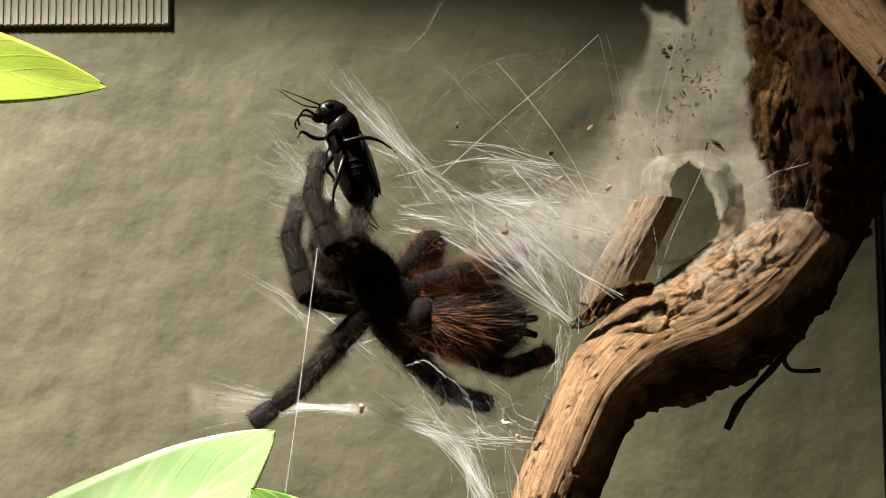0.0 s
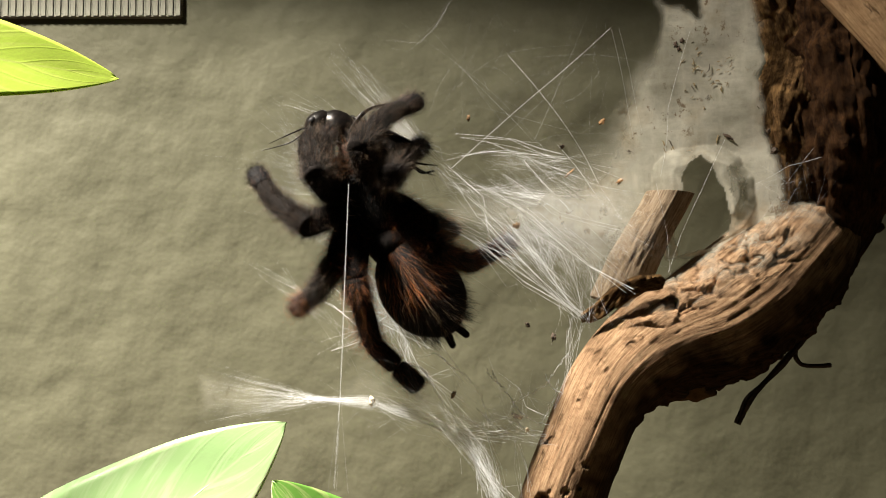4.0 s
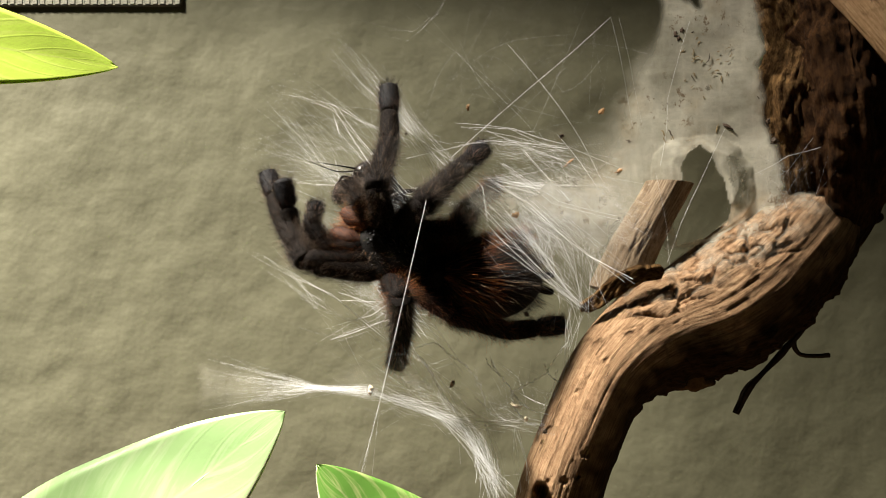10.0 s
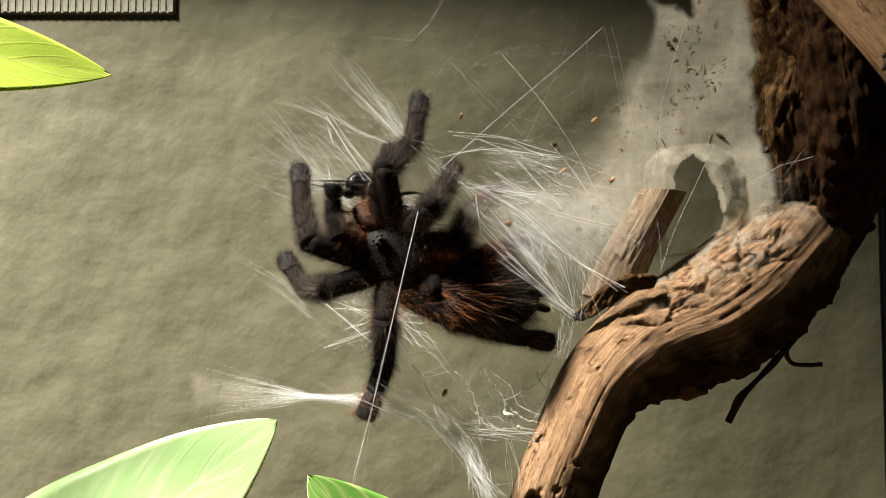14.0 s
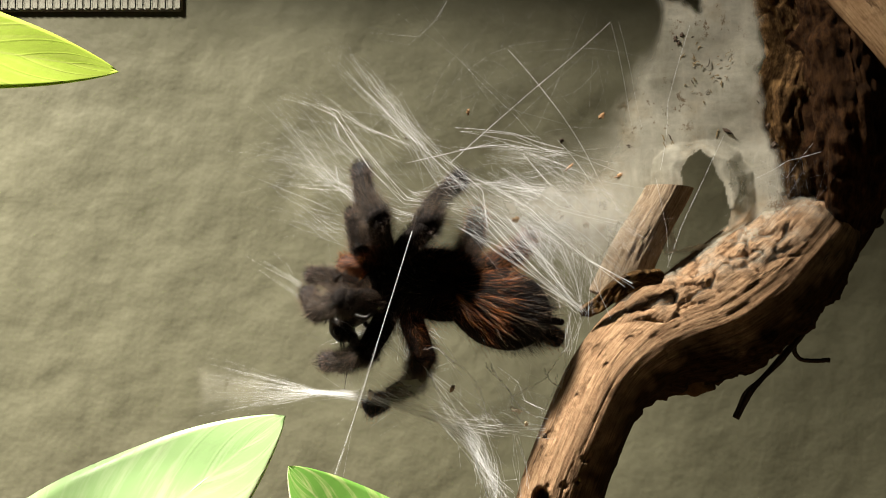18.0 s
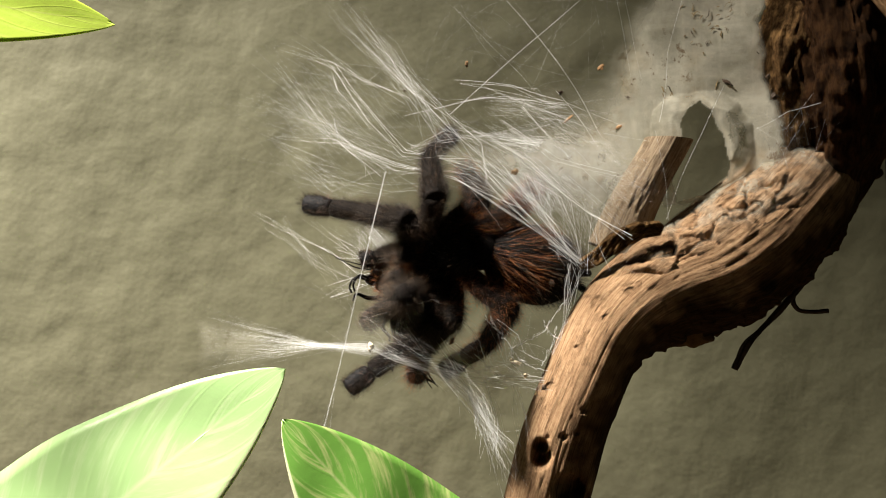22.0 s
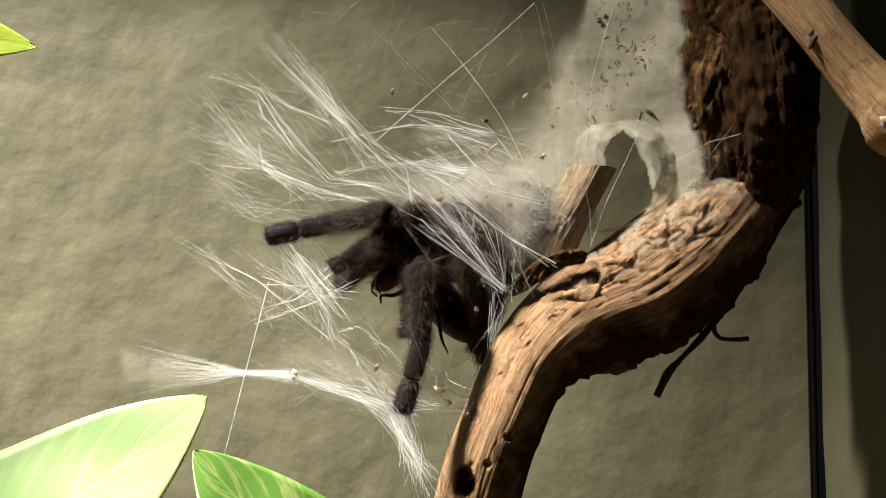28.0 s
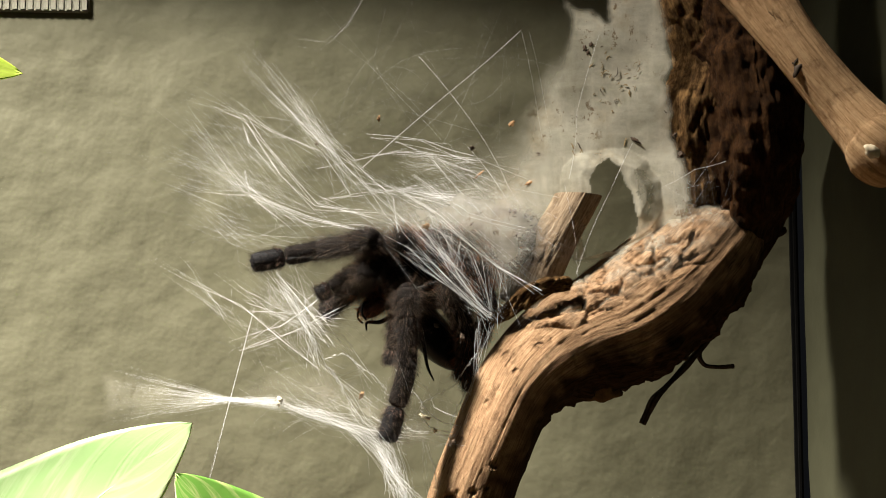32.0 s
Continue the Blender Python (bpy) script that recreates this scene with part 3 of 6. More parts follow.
def rootlets():
    for pts in ([(*(0.1018, 0.0220, 0.2472), 0.0010), (*(0.0965, 0.0240, 0.2285), 0.0009), (*(0.0870, 0.0200, 0.2122), 0.0010), (*(0.0790, 0.0180, 0.2026), 0.0009), (*(0.0727, 0.0170, 0.1964), 0.0008), (*(0.0695, 0.0160, 0.1931), 0.0011), (*(0.0671, 0.0160, 0.1880), 0.0009)],
                [(*(0.0882, 0.0220, 0.2142), 0.0009), (*(0.0822, 0.0200, 0.2055), 0.0007), (*(0.0827, 0.0200, 0.2020), 0.0006), (*(0.0860, 0.0200, 0.2013), 0.0006), (*(0.0903, 0.0210, 0.2015), 0.0007)],
                [(*(0.0961, 0.0220, 0.2337), 0.0010), (*(0.1014, 0.0240, 0.2332), 0.0011), (*(0.1049, 0.0260, 0.2347), 0.0012)]):
        part("rootlet", limb("rootlet", [(*p[:3], p[3] * 0.72) for p in pts], ROOT, 14, 110, 0.5, seed=len(pts), knobby=0.35), root_wood, "thin dead black rootlet")


rootlets()


# ---- leaves ----
def leaf(name, base, tip, width, mat, label, fold, droop, face, foot):
    """A heart-shaped climbing-plant leaf from base to tip, with midrib and stalk."""
    base, tip = np.array(base), np.array(tip)
    ax = tip - base
    length = np.linalg.norm(ax)
    ax /= length
    up = np.array(face, dtype=float)
    up -= ax * up.dot(ax)
    up /= np.linalg.norm(up)
    side = np.cross(up, ax)
    nu, nv = 40, 16
    verts, faces, uvs = [], [], []
    for i in range(nu + 1):
        u = i / nu
        w = width * min(1.0, (u + 0.03) / 0.2) ** 0.6 * max(0.0, 1 - u ** 1.9) ** 0.82
        for k in range(-nv // 2, nv // 2 + 1):
            v = k / (nv / 2)
            lift = fold * abs(v) * w - droop * length * (u - 0.5) ** 2 + 0.03 * w * math.sin(u * 15 + v * 2)
            verts.append(base + ax * (u * length) + side * (v * w) + up * lift)
            uvs.append((u, v))
    m = nv + 1
    for i in range(nu):
        for k in range(nv):
            a = i * m + k
            faces.append((a, a + m, a + m + 1, a + 1))
    blade = part(name, mesh_of(name, verts, faces, [mat], uvs), plant, label)
    s = blade.modifiers.new("thickness", "SOLIDIFY")
    s.thickness = 0.0004
    rib = np.array([base + ax * (u * length) + up * (-droop * length * (u - 0.5) ** 2 - 0.0006) for u in np.linspace(0.0, 0.97, 24)])
    v, f, q = tube_grid(rib, np.linspace(0.0008, 0.0002, 24), 6)
    part("midrib", mesh_of("midrib", v, f, [mat], [(0.2, 0.0)] * len(v)), blade)
    foot = np.array(foot)
    stalk = curve_points([base + ax * 0.002 + up * (-droop * length * 0.25), base - ax * 0.012 - up * 0.004, foot * 0.6 + base * 0.4 + (0, 0, 0.01), foot], 24)
    v, f, q = tube_grid(stalk, [0.0011] * 24, 8)
    part("stalk", mesh_of("stalk", v, f, [mat], [(0.2, 0.3)] * len(v)), blade)
    return blade


plant = tagged(new("climbing_plant"), "climbing plant with broad light green leaves", "plant")
VINE = np.array([(-0.115, -0.03, 0.015), (-0.13, -0.05, 0.08), (-0.15, -0.055, 0.15), (-0.16, -0.06, 0.22), (-0.165, -0.06, 0.27)])
vine_line = curve_points(VINE, 60)
vine_v, vine_f, vine_q = tube_grid(vine_line, np.linspace(0.0022, 0.0013, 60), 10)
part("stem", mesh_of("stem", vine_v, vine_f, [LEAF], [(0.2, 0.3)] * len(vine_v)), plant)
leaf("leaf", (-0.1220, -0.0600, 0.2628), (-0.0596, -0.0550, 0.2539), 0.0120, LEAF_LIME, "lime green leaf tip glowing close to the lamp", 0.05, 0.05, (0.1, -1, 0.15), VINE[3])
leaf("leaf", (-0.0825, -0.0500, 0.1481), (-0.0288, -0.0550, 0.1914), 0.0206, LEAF, "broad light green leaf with pale veins", 0.05, 0.05, (0.15, -1, 0.55), VINE[1])
pulled_leaf = leaf("leaf", (0.0046, -0.0750, 0.1504), (-0.0261, -0.0720, 0.1838), 0.0145, LEAF_MIX, "small green leaf flecked with cream", 0.10, 0.08, (-0.3, -0.8, 0.6), VINE[0])

# ---- silk ----
web = tagged(new("spider_web"), "torn white silk web spun from branch to wall", "web")


def inside_distance(poly, x, z):
    """Signed distance to a closed outline, positive inside."""
    d2 = np.full(x.shape, 1e9)
    inside = np.zeros(x.shape, dtype=bool)
    for (ax, az), (bx, bz) in zip(poly, np.roll(poly, -1, axis=0)):
        ex, ez = bx - ax, bz - az
        t = np.clip(((x - ax) * ex + (z - az) * ez) / (ex * ex + ez * ez), 0, 1)
        d2 = np.minimum(d2, (x - ax - t * ex) ** 2 + (z - az - t * ez) ** 2)
        hitv = ((az > z) != (bz > z)) & (x < ex * (z - az) / (ez + 1e-12) + ax)
        inside ^= hitv
    return np.where(inside, 1, -1) * np.sqrt(d2)


def sheet_y(x, z):
    """How deep the felted sheet lies at x, z."""
    return 0.020 - 0.32 * (x - 0.02) + 0.0014 * np.sin(x * 150 + z * 40) - 0.004 * np.clip((z - 0.25) / 0.05, 0, 1)


SHEET_RIM = [(0.0479, 0.2867), (0.0548, 0.2841), (0.0578, 0.2815), (0.0585, 0.2974), (0.068, 0.2965), (0.0697, 0.2857), (0.072, 0.2775), (0.0727, 0.2709), (0.0714, 0.267), (0.0722, 0.2598), (0.0724, 0.2536), (0.075, 0.2486), (0.0767, 0.2392), (0.0743, 0.2318), (0.0677, 0.2282), (0.0542, 0.2246), (0.0443, 0.2261), (0.0341, 0.2303), (0.0238, 0.2352), (0.0159, 0.2415), (0.0225, 0.2484), (0.0336, 0.2514), (0.0381, 0.2598), (0.0423, 0.2681), (0.0474, 0.2752), (0.0492, 0.2816)]
MOUTH = [(0.0477, 0.2438), (0.0482, 0.2473), (0.0505, 0.2499), (0.0557, 0.2511), (0.0619, 0.2515), (0.0668, 0.2489), (0.0697, 0.2436), (0.0702, 0.2377), (0.0678, 0.2327), (0.0629, 0.2296), (0.0542, 0.2259), (0.0505, 0.226), (0.0475, 0.2365)]
TORN = [(0.0536, 0.24), (0.0539, 0.2449), (0.0555, 0.2478), (0.0579, 0.2492), (0.0604, 0.2468), (0.0623, 0.2413), (0.0639, 0.235), (0.0637, 0.2308), (0.0598, 0.2281), (0.053, 0.2262), (0.0518, 0.2325)]
SLIT = [(0.0636, 0.2458), (0.0667, 0.2466), (0.0684, 0.2423), (0.0676, 0.2372), (0.0663, 0.2354), (0.0647, 0.2401)]


def silk_sheet():
    """The felted tube web between stub and trunk: an outer sheet, and the torn mouth of the retreat as a thinner funnel that sinks back."""
    xs, zs = np.linspace(0.006, 0.092, 250), np.linspace(0.200, 0.300, 290)
    X, Z = np.meshgrid(xs, zs, indexing="ij")
    wob = np.array([[noise.noise(Vector((x * 260, z * 260, 1))) + 0.35 * noise.noise(Vector((x * 700, z * 700, 4))) for z in zs] for x in xs])
    low = np.array([[noise.noise(Vector((x * 90, z * 90, 6))) for z in zs] for x in xs])
    sd = inside_distance(np.array(SHEET_RIM), X, Z) + 0.0011 * wob
    left = np.clip((X - 0.022) / 0.030, 0, 1)
    soft = 0.016 * (1 - left) + 0.0016
    dens = np.clip(sd / soft, 0, 1) ** 1.2 * (0.46 + 0.26 * left) * (1 + 0.3 * low)
    into = inside_distance(np.array(MOUTH), X, Z) + 0.0006 * wob
    torn = inside_distance(np.array(TORN), X, Z) + 0.0007 * wob
    slit = inside_distance(np.array(SLIT), X, Z) + 0.0007 * wob
    right = np.clip((X - 0.0600) / 0.006, 0, 1)
    film = 0.46 + 0.22 * wob + 0.12 * right + 0.5 * np.clip(1 - np.abs(torn + 0.0009) / 0.0009, 0, 1) * (0.25 + 0.75 * right)
    film = np.where(slit > 0, 0.36, film)
    dens = np.where(into > 0, np.clip(film, 0, 1), dens)
    dens = np.clip(dens + 0.14 * np.clip(1 - np.abs(into) / 0.0005, 0, 1) * (dens > 0), 0, 0.93)
    dens = np.where(torn > 0, 0.0, dens)
    Y = sheet_y(X, Z) + 0.00006 * wob + 0.0005 * low - 0.0022 * np.clip(into / 0.004, 0, 1)
    idx = -np.ones(X.shape, dtype=int)
    use = np.zeros(X.shape, dtype=bool)
    live = (dens[:-1, :-1] + dens[1:, :-1] + dens[:-1, 1:] + dens[1:, 1:]) > 0.01
    for a, b in ((slice(None, -1), slice(None, -1)), (slice(1, None), slice(None, -1)), (slice(None, -1), slice(1, None)), (slice(1, None), slice(1, None))):
        use[a, b] |= live
    idx[use] = np.arange(use.sum())
    verts = np.stack([X[use], Y[use], Z[use]], 1)
    faces = [(int(idx[i, k]), int(idx[i + 1, k]), int(idx[i + 1, k + 1]), int(idx[i, k + 1])) for i, k in zip(*np.nonzero(live))]
    me = mesh_of("silk_sheet", verts, faces, [FELT])
    me.attributes.new("felt", "FLOAT", "POINT").data.foreach_set("value", dens[use].astype(np.float32))
    part("silk_sheet", me, web, "felted grey-white silk tube with a torn round mouth")


silk_sheet()


def silk_film(name, outline, y, density, soft, lean=0.0, label=""):
    """A thin veil of silk inside an outline (x, z), fading towards its rim."""
    poly = np.array([p[::2] for p in outline])
    lo, hi = poly.min(0) - soft, poly.max(0) + soft
    nx, nz = int((hi[0] - lo[0]) / 0.0005), int((hi[1] - lo[1]) / 0.0005)
    X, Z = np.meshgrid(np.linspace(lo[0], hi[0], nx), np.linspace(lo[1], hi[1], nz), indexing="ij")
    wob = np.array([[noise.noise(Vector((x * 240, z * 240, y * 900))) for z in Z[0]] for x in X[:, 0]])
    dens = np.clip((inside_distance(poly, X, Z) + 0.0012 * wob) / soft, 0, 1) * density * (1 + 0.25 * wob)
    Y = y + lean * (X - lo[0]) + 0.00005 * wob
    verts = np.stack([X.ravel(), Y.ravel(), Z.ravel()], 1)
    faces = [(i * nz + k, (i + 1) * nz + k, (i + 1) * nz + k + 1, i * nz + k + 1) for i in range(nx - 1) for k in range(nz - 1) if dens[i:i + 2, k:k + 2].max() > 0.004]
    me = mesh_of(name, verts, faces, [FELT])
    me.attributes.new("felt", "FLOAT", "POINT").data.foreach_set("value", np.clip(dens, 0, 1).ravel().astype(np.float32))
    part(name, me, web, label)


silk_film("silk_veil", ((-0.0054, 0.0020, 0.2361), (0.0091, 0.0020, 0.2396), (0.0255, 0.0020, 0.2431), (0.0408, 0.0020, 0.2417), (0.0452, 0.0020, 0.2328), (0.0414, 0.0020, 0.2277), (0.0324, 0.0020, 0.2140), (0.0274, 0.0020, 0.2226), (0.0166, 0.0020, 0.2295), (0.0028, 0.0020, 0.2311)), -0.003, 0.55, 0.008, -0.05, "gauzy white silk veil")
silk_film("silk_veil", ((-0.0279, 0.0020, 0.1945), (-0.0193, 0.0020, 0.2001), (-0.0070, 0.0020, 0.2025), (0.0029, 0.0020, 0.1963), (0.0166, 0.0020, 0.1889), (0.0204, 0.0020, 0.1839), (0.0092, 0.0020, 0.1827), (0.0017, 0.0020, 0.1870), (-0.0156, 0.0020, 0.1932)), 0.002, 0.34, 0.005, -0.05, "torn gauzy silk veil")
silk_film("silk_veil", ((0.0096, 0.0200, 0.2507), (0.0298, 0.0200, 0.2543), (0.0447, 0.0200, 0.2565), (0.0473, 0.0200, 0.2442), (0.0297, 0.0200, 0.2434), (0.0123, 0.0200, 0.2440)), 0.008, 0.18, 0.005, 0.0, "faint silk veil")
silk_film("silk_veil", ((-0.0628, 0.0500, 0.2001), (-0.0522, 0.0500, 0.2001), (-0.0323, 0.0500, 0.1944), (-0.0323, 0.0500, 0.1921), (-0.0464, 0.0500, 0.1902), (-0.0618, 0.0500, 0.1881)), 0.046, 0.12, 0.004, -0.5, "faint silk veil")


def silk_coat():
    """Thin silk spun over the gnarled top of the branch, a little off the bark."""
    src = bpy.data.objects["trunk"].data
    co = np.empty(len(src.vertices) * 3)
    src.vertices.foreach_get("co", co)
    co = co.reshape(-1, 3)
    no = np.empty(len(src.vertices) * 3, dtype=np.float32)
    src.vertices.foreach_get("normal", no)
    no = no.reshape(-1, 3)
    a, b = np.array((0.0470, 0.0, 0.2190)), np.array((0.0790, 0.004, 0.2370))
    k = np.clip((co - a) @ (b - a) / ((b - a) @ (b - a)), 0, 1)
    d = np.linalg.norm((co - a - k[:, None] * (b - a)) * (1, 0.35, 1), axis=1)
    near = (d < 0.010) & (no[:, 1] < 0.5)
    dens = np.zeros(len(co))
    for j in np.nonzero(near)[0]:
        p = Vector(co[j])
        dens[j] = max(0.0, 1 - (d[j] / 0.0095) ** 2) * (0.02 + 0.26 * k[j] + 0.40 * noise.noise(p * 210) + 0.25 * noise.noise(p * 800))
    dens = np.clip(dens, 0, 0.8)
    keep = [tuple(f.vertices) for f in src.polygons if all(near[v] for v in f.vertices) and max(dens[v] for v in f.vertices) > 0.004]
    ids = sorted({v for f in keep for v in f})
    at = {v: i for i, v in enumerate(ids)}
    me = mesh_of("silk_coat", co[ids] + no[ids] * 0.0004, [tuple(at[v] for v in f) for f in keep], [FELT])
    me.attributes.new("felt", "FLOAT", "POINT").data.foreach_set("value", dens[ids].astype(np.float32))
    part("silk_coat", me, web, "thin silk film clinging to the gnarled bark")


silk_coat()


def jitter(p, s):
    return np.array(p) + rng.normal(0, 1, 3) * s


def strung(pts):
    """A taut thread: straight from knot to knot, with a trace of slack."""
    out = []
    for a, b in zip(pts, pts[1:]):
        a, b = np.array(a), np.array(b)
        sag = rng.normal(0, 0.012, 3) * np.linalg.norm(b - a)
        out += [a + (b - a) * t + sag * math.sin(math.pi * t) for t in (0.0, 0.17, 0.34, 0.5, 0.67, 0.84)]
    return out + [np.array(pts[-1])]


def fan(name, edge, path, n, spread, mat, r=0.00003, wander=0.0002, label=""):
    """n threads that leave the line edge, run together at path[0] and go on along path."""
    lines = []
    spread = spread * 1.5
    e = np.array(edge)
    for i in range(n):
        s = rng.random()
        k = s * (len(e) - 1)
        j = min(int(k), len(e) - 2)
        a = e[j] + (e[j + 1] - e[j]) * (k - j) + rng.normal(0, 1, 3) * (0.0012, 0.002, 0.0012)
        tail = [jitter(p, spread * (0.5 + 0.5 * q)) for q, p in enumerate(path)]
        a = a + (tail[0] - a) * 0.6 * rng.random() ** 2.2
        cut = rng.integers(1, len(path) + 1)
        pts = [a, a * 0.5 + tail[0] * 0.5 + rng.normal(0, 1, 3) * wander] + tail[:cut]
        lines.append(strung(pts))
    v, f = fibres(lines, [r * (0.22 + 0.7 * rng.random() ** 1.5) for _ in lines], taper="start")
    return part(name, mesh_of(name, v, f, [mat]), web, label, "stuff")


def ropes(name, paths, mat, r=0.00007, n=3, spread=0.0003, label=""):
    """Each path as a rope of n threads that lie loosely together."""
    lines = []
    for p in paths:
        for _ in range(n):
            lines.append(strung([jitter(q, spread) for q in p]))
    v, f = fibres(lines, [r * (0.22 + 0.7 * rng.random() ** 1.5) for _ in lines], taper="start" if paths[0][0][1] > 0.03 else "")
    return part(name, mesh_of(name, v, f, [mat]), web, label, "stuff")


def tangle(name, lo, hi, n, length, mat, r=0.000025, lean=(1, 0.1, -0.4), loose=0.7, label=""):
    """Loose short threads filling the block between two corners."""
    lo, hi, lines = np.array(lo), np.array(hi), []
    lo, hi = np.minimum(lo, hi), np.maximum(lo, hi)
    for _ in range(n):
        c = lo + (hi - lo) * (rng.random(3) * 0.5 + rng.random(3) * 0.5)
        d = np.array(lean) + rng.normal(0, loose, 3) * (1, 0.5, 1)
        d = d / np.linalg.norm(d) * length * (0.4 + rng.random())
        w = rng.normal(0, length * 0.05, 3)
        lines.append(curve_points([c - d / 2, c + w, c + d / 2], 8))
    v, f = fibres(lines, [r * (0.22 + 0.7 * rng.random() ** 1.5) for _ in lines], taper="ends")
    return part(name, mesh_of(name, v, f, [mat]), web, label, "stuff")


TIP = (0.0293, -0.0070, 0.2121)
# the great fan from the wall, over the snare, to the splinter
FAN_TOP = [(-0.0356, 0.0500, 0.2817), (-0.0291, 0.0500, 0.2859), (-0.0215, 0.0450, 0.2807)]
FAN_TOP_WAY = [(-0.0068, 0.0080, 0.2515), (-0.0008, 0.0030, 0.2435), (0.0055, 0.0000, 0.2384), (0.0138, -0.0040, 0.2270), TIP]
FAN_SIDE = [(-0.0456, 0.0500, 0.2756), (-0.0497, 0.0500, 0.2608), (-0.0473, 0.0500, 0.2462)]
FAN_SIDE_WAY = [(-0.0262, 0.0200, 0.2430), (-0.0105, 0.0060, 0.2345), (0.0028, 0.0000, 0.2309), (0.0162, -0.0060, 0.2222), TIP]
fan("silk_fan", FAN_TOP, FAN_TOP_WAY, 18, 0.0008, SILK, 0.00003)
fan("silk_fan", FAN_TOP, FAN_TOP_WAY[:3], 50, 0.0022, SILK_FAINT, 0.000022, 0.0012)
fan("silk_fan", FAN_SIDE, FAN_SIDE_WAY, 16, 0.001, SILK, 0.000026)
fan("silk_fan", FAN_SIDE, FAN_SIDE_WAY[:3], 60, 0.0028, SILK_FAINT, 0.00002, 0.0016)
fan("silk_fan", [(-0.0435, 0.0500, 0.2741), (-0.0406, 0.0500, 0.2771), (-0.0333, 0.0500, 0.2684)], [(-0.0197, 0.0200, 0.2565), (-0.0081, 0.0060, 0.2507), (-0.0010, 0.0040, 0.2417)], 12, 0.0007, SILK, 0.000025)
fan("silk_fan", [(-0.0323, 0.0400, 0.2678), (-0.0281, 0.0400, 0.2650)], [(-0.0250, 0.0200, 0.2538), (-0.0165, 0.0100, 0.2437), (-0.0091, 0.0060, 0.2381), (-0.0016, 0.0040, 0.2407)], 7, 0.0004, SILK, 0.00003)
fan("silk_fan", [(-0.0271, 0.0300, 0.2506), (-0.0265, 0.0300, 0.2492)], [(-0.0236, 0.0200, 0.2424), (-0.0157, 0.0100, 0.2331), (-0.0170, 0.0080, 0.2290)], 4, 0.0003, SILK, 0.000025)
fan("silk_fan", [(-0.0474, 0.0500, 0.2520), (-0.0458, 0.0500, 0.2418), (-0.0428, 0.0500, 0.2331)], [(-0.0261, 0.0200, 0.2317), (-0.0138, 0.0100, 0.2295), (0.0016, 0.0040, 0.2302)], 36, 0.0022, SILK_FAINT, 0.000024, 0.001)
# low fan on the wall, gathered to a rope down to the branch foot
fan("silk_fan", [(-0.0642, 0.0660, 0.2024), (-0.0666, 0.0660, 0.1957), (-0.0661, 0.0660, 0.1861)], [(-0.0280, 0.0100, 0.1940), (-0.0163, 0.0040, 0.1934), (-0.0063, 0.0020, 0.1904), (0.0023, 0.0000, 0.1868)], 130, 0.0006, SILK_FAINT, 0.000026)
fan("silk_fan", [(-0.0529, 0.0660, 0.2308), (-0.0521, 0.0660, 0.2286), (-0.0470, 0.0600, 0.2326)], [(-0.0290, 0.0120, 0.2129), (-0.0211, 0.0080, 0.2064)], 14, 0.001, SILK, 0.000022)
fan("silk_fan", [(-0.0327, 0.0500, 0.2231), (-0.0270, 0.0500, 0.2274), (-0.0184, 0.0500, 0.2260)], [(-0.0136, 0.0080, 0.2146), (-0.0084, 0.0060, 0.2076), (-0.0071, 0.0050, 0.2032)], 40, 0.0014, SILK, 0.000026)
fan("silk_fan", [(0.0016, -0.0100, 0.1876), (0.0076, -0.0100, 0.1864)], [(0.0088, -0.0120, 0.1800), (0.0108, -0.0140, 0.1732), (0.0132, -0.0060, 0.1641)], 34, 0.0009, SILK_BRIGHT, 0.00003)
fan("silk_fan", [(-0.0254, 0.0000, 0.2025), (-0.0106, 0.0000, 0.2025), (0.0016, -0.0020, 0.1952)], [(0.0016, -0.0100, 0.1872), (0.0088, -0.0120, 0.1800)], 24, 0.002, SILK, 0.000022)

ropes("silk_rope", [
    [(-0.0459, 0.0500, 0.2477), (-0.0249, 0.0200, 0.2417), (-0.0105, 0.0060, 0.2345), (0.0028, 0.0000, 0.2311), (0.0162, -0.0060, 0.2219), TIP],
    [(-0.0277, 0.0500, 0.2848), (-0.0118, 0.0200, 0.2613), (-0.0010, 0.0040, 0.2455), (0.0090, 0.0000, 0.2359), (0.0187, -0.0060, 0.2244), TIP],
    [(-0.0218, 0.0500, 0.2804), (-0.0063, 0.0150, 0.2551), (0.0078, 0.0000, 0.2381), (0.0089, -0.0040, 0.2295), (0.0197, -0.0080, 0.2188), TIP],
    [(-0.0092, 0.0060, 0.2378), (0.0015, 0.0040, 0.2417), (0.0168, 0.0040, 0.2399), (0.0286, 0.0080, 0.2418)],
    [(-0.0434, 0.0500, 0.2705), (-0.0264, 0.0200, 0.2592), (-0.0164, 0.0080, 0.2460), (-0.0092, 0.0060, 0.2378), (0.0041, 0.0020, 0.2354)],
    [(-0.0010, 0.0040, 0.2455), (0.0165, 0.0000, 0.2350), (0.0310, -0.0060, 0.2232), (0.0405, -0.0080, 0.2170)],
    [(-0.0280, 0.0100, 0.1940), (-0.0163, 0.0040, 0.1934), (-0.0063, 0.0020, 0.1904), (0.0023, 0.0000, 0.1868), (0.0078, -0.0020, 0.1830), (0.0117, -0.0040, 0.1723)],
    [(0.0090, 0.0000, 0.2359), (0.0164, -0.0020, 0.2328), (0.0248, -0.0060, 0.2269), (0.0271, -0.0080, 0.2194), TIP],
    [(0.0291, -0.0090, 0.2118), (0.0282, -0.0080, 0.2072), (0.0266, -0.0060, 0.2024)],
], SILK_BRIGHT, 0.000052, 4, 0.0007, "bright strong dragline silk")

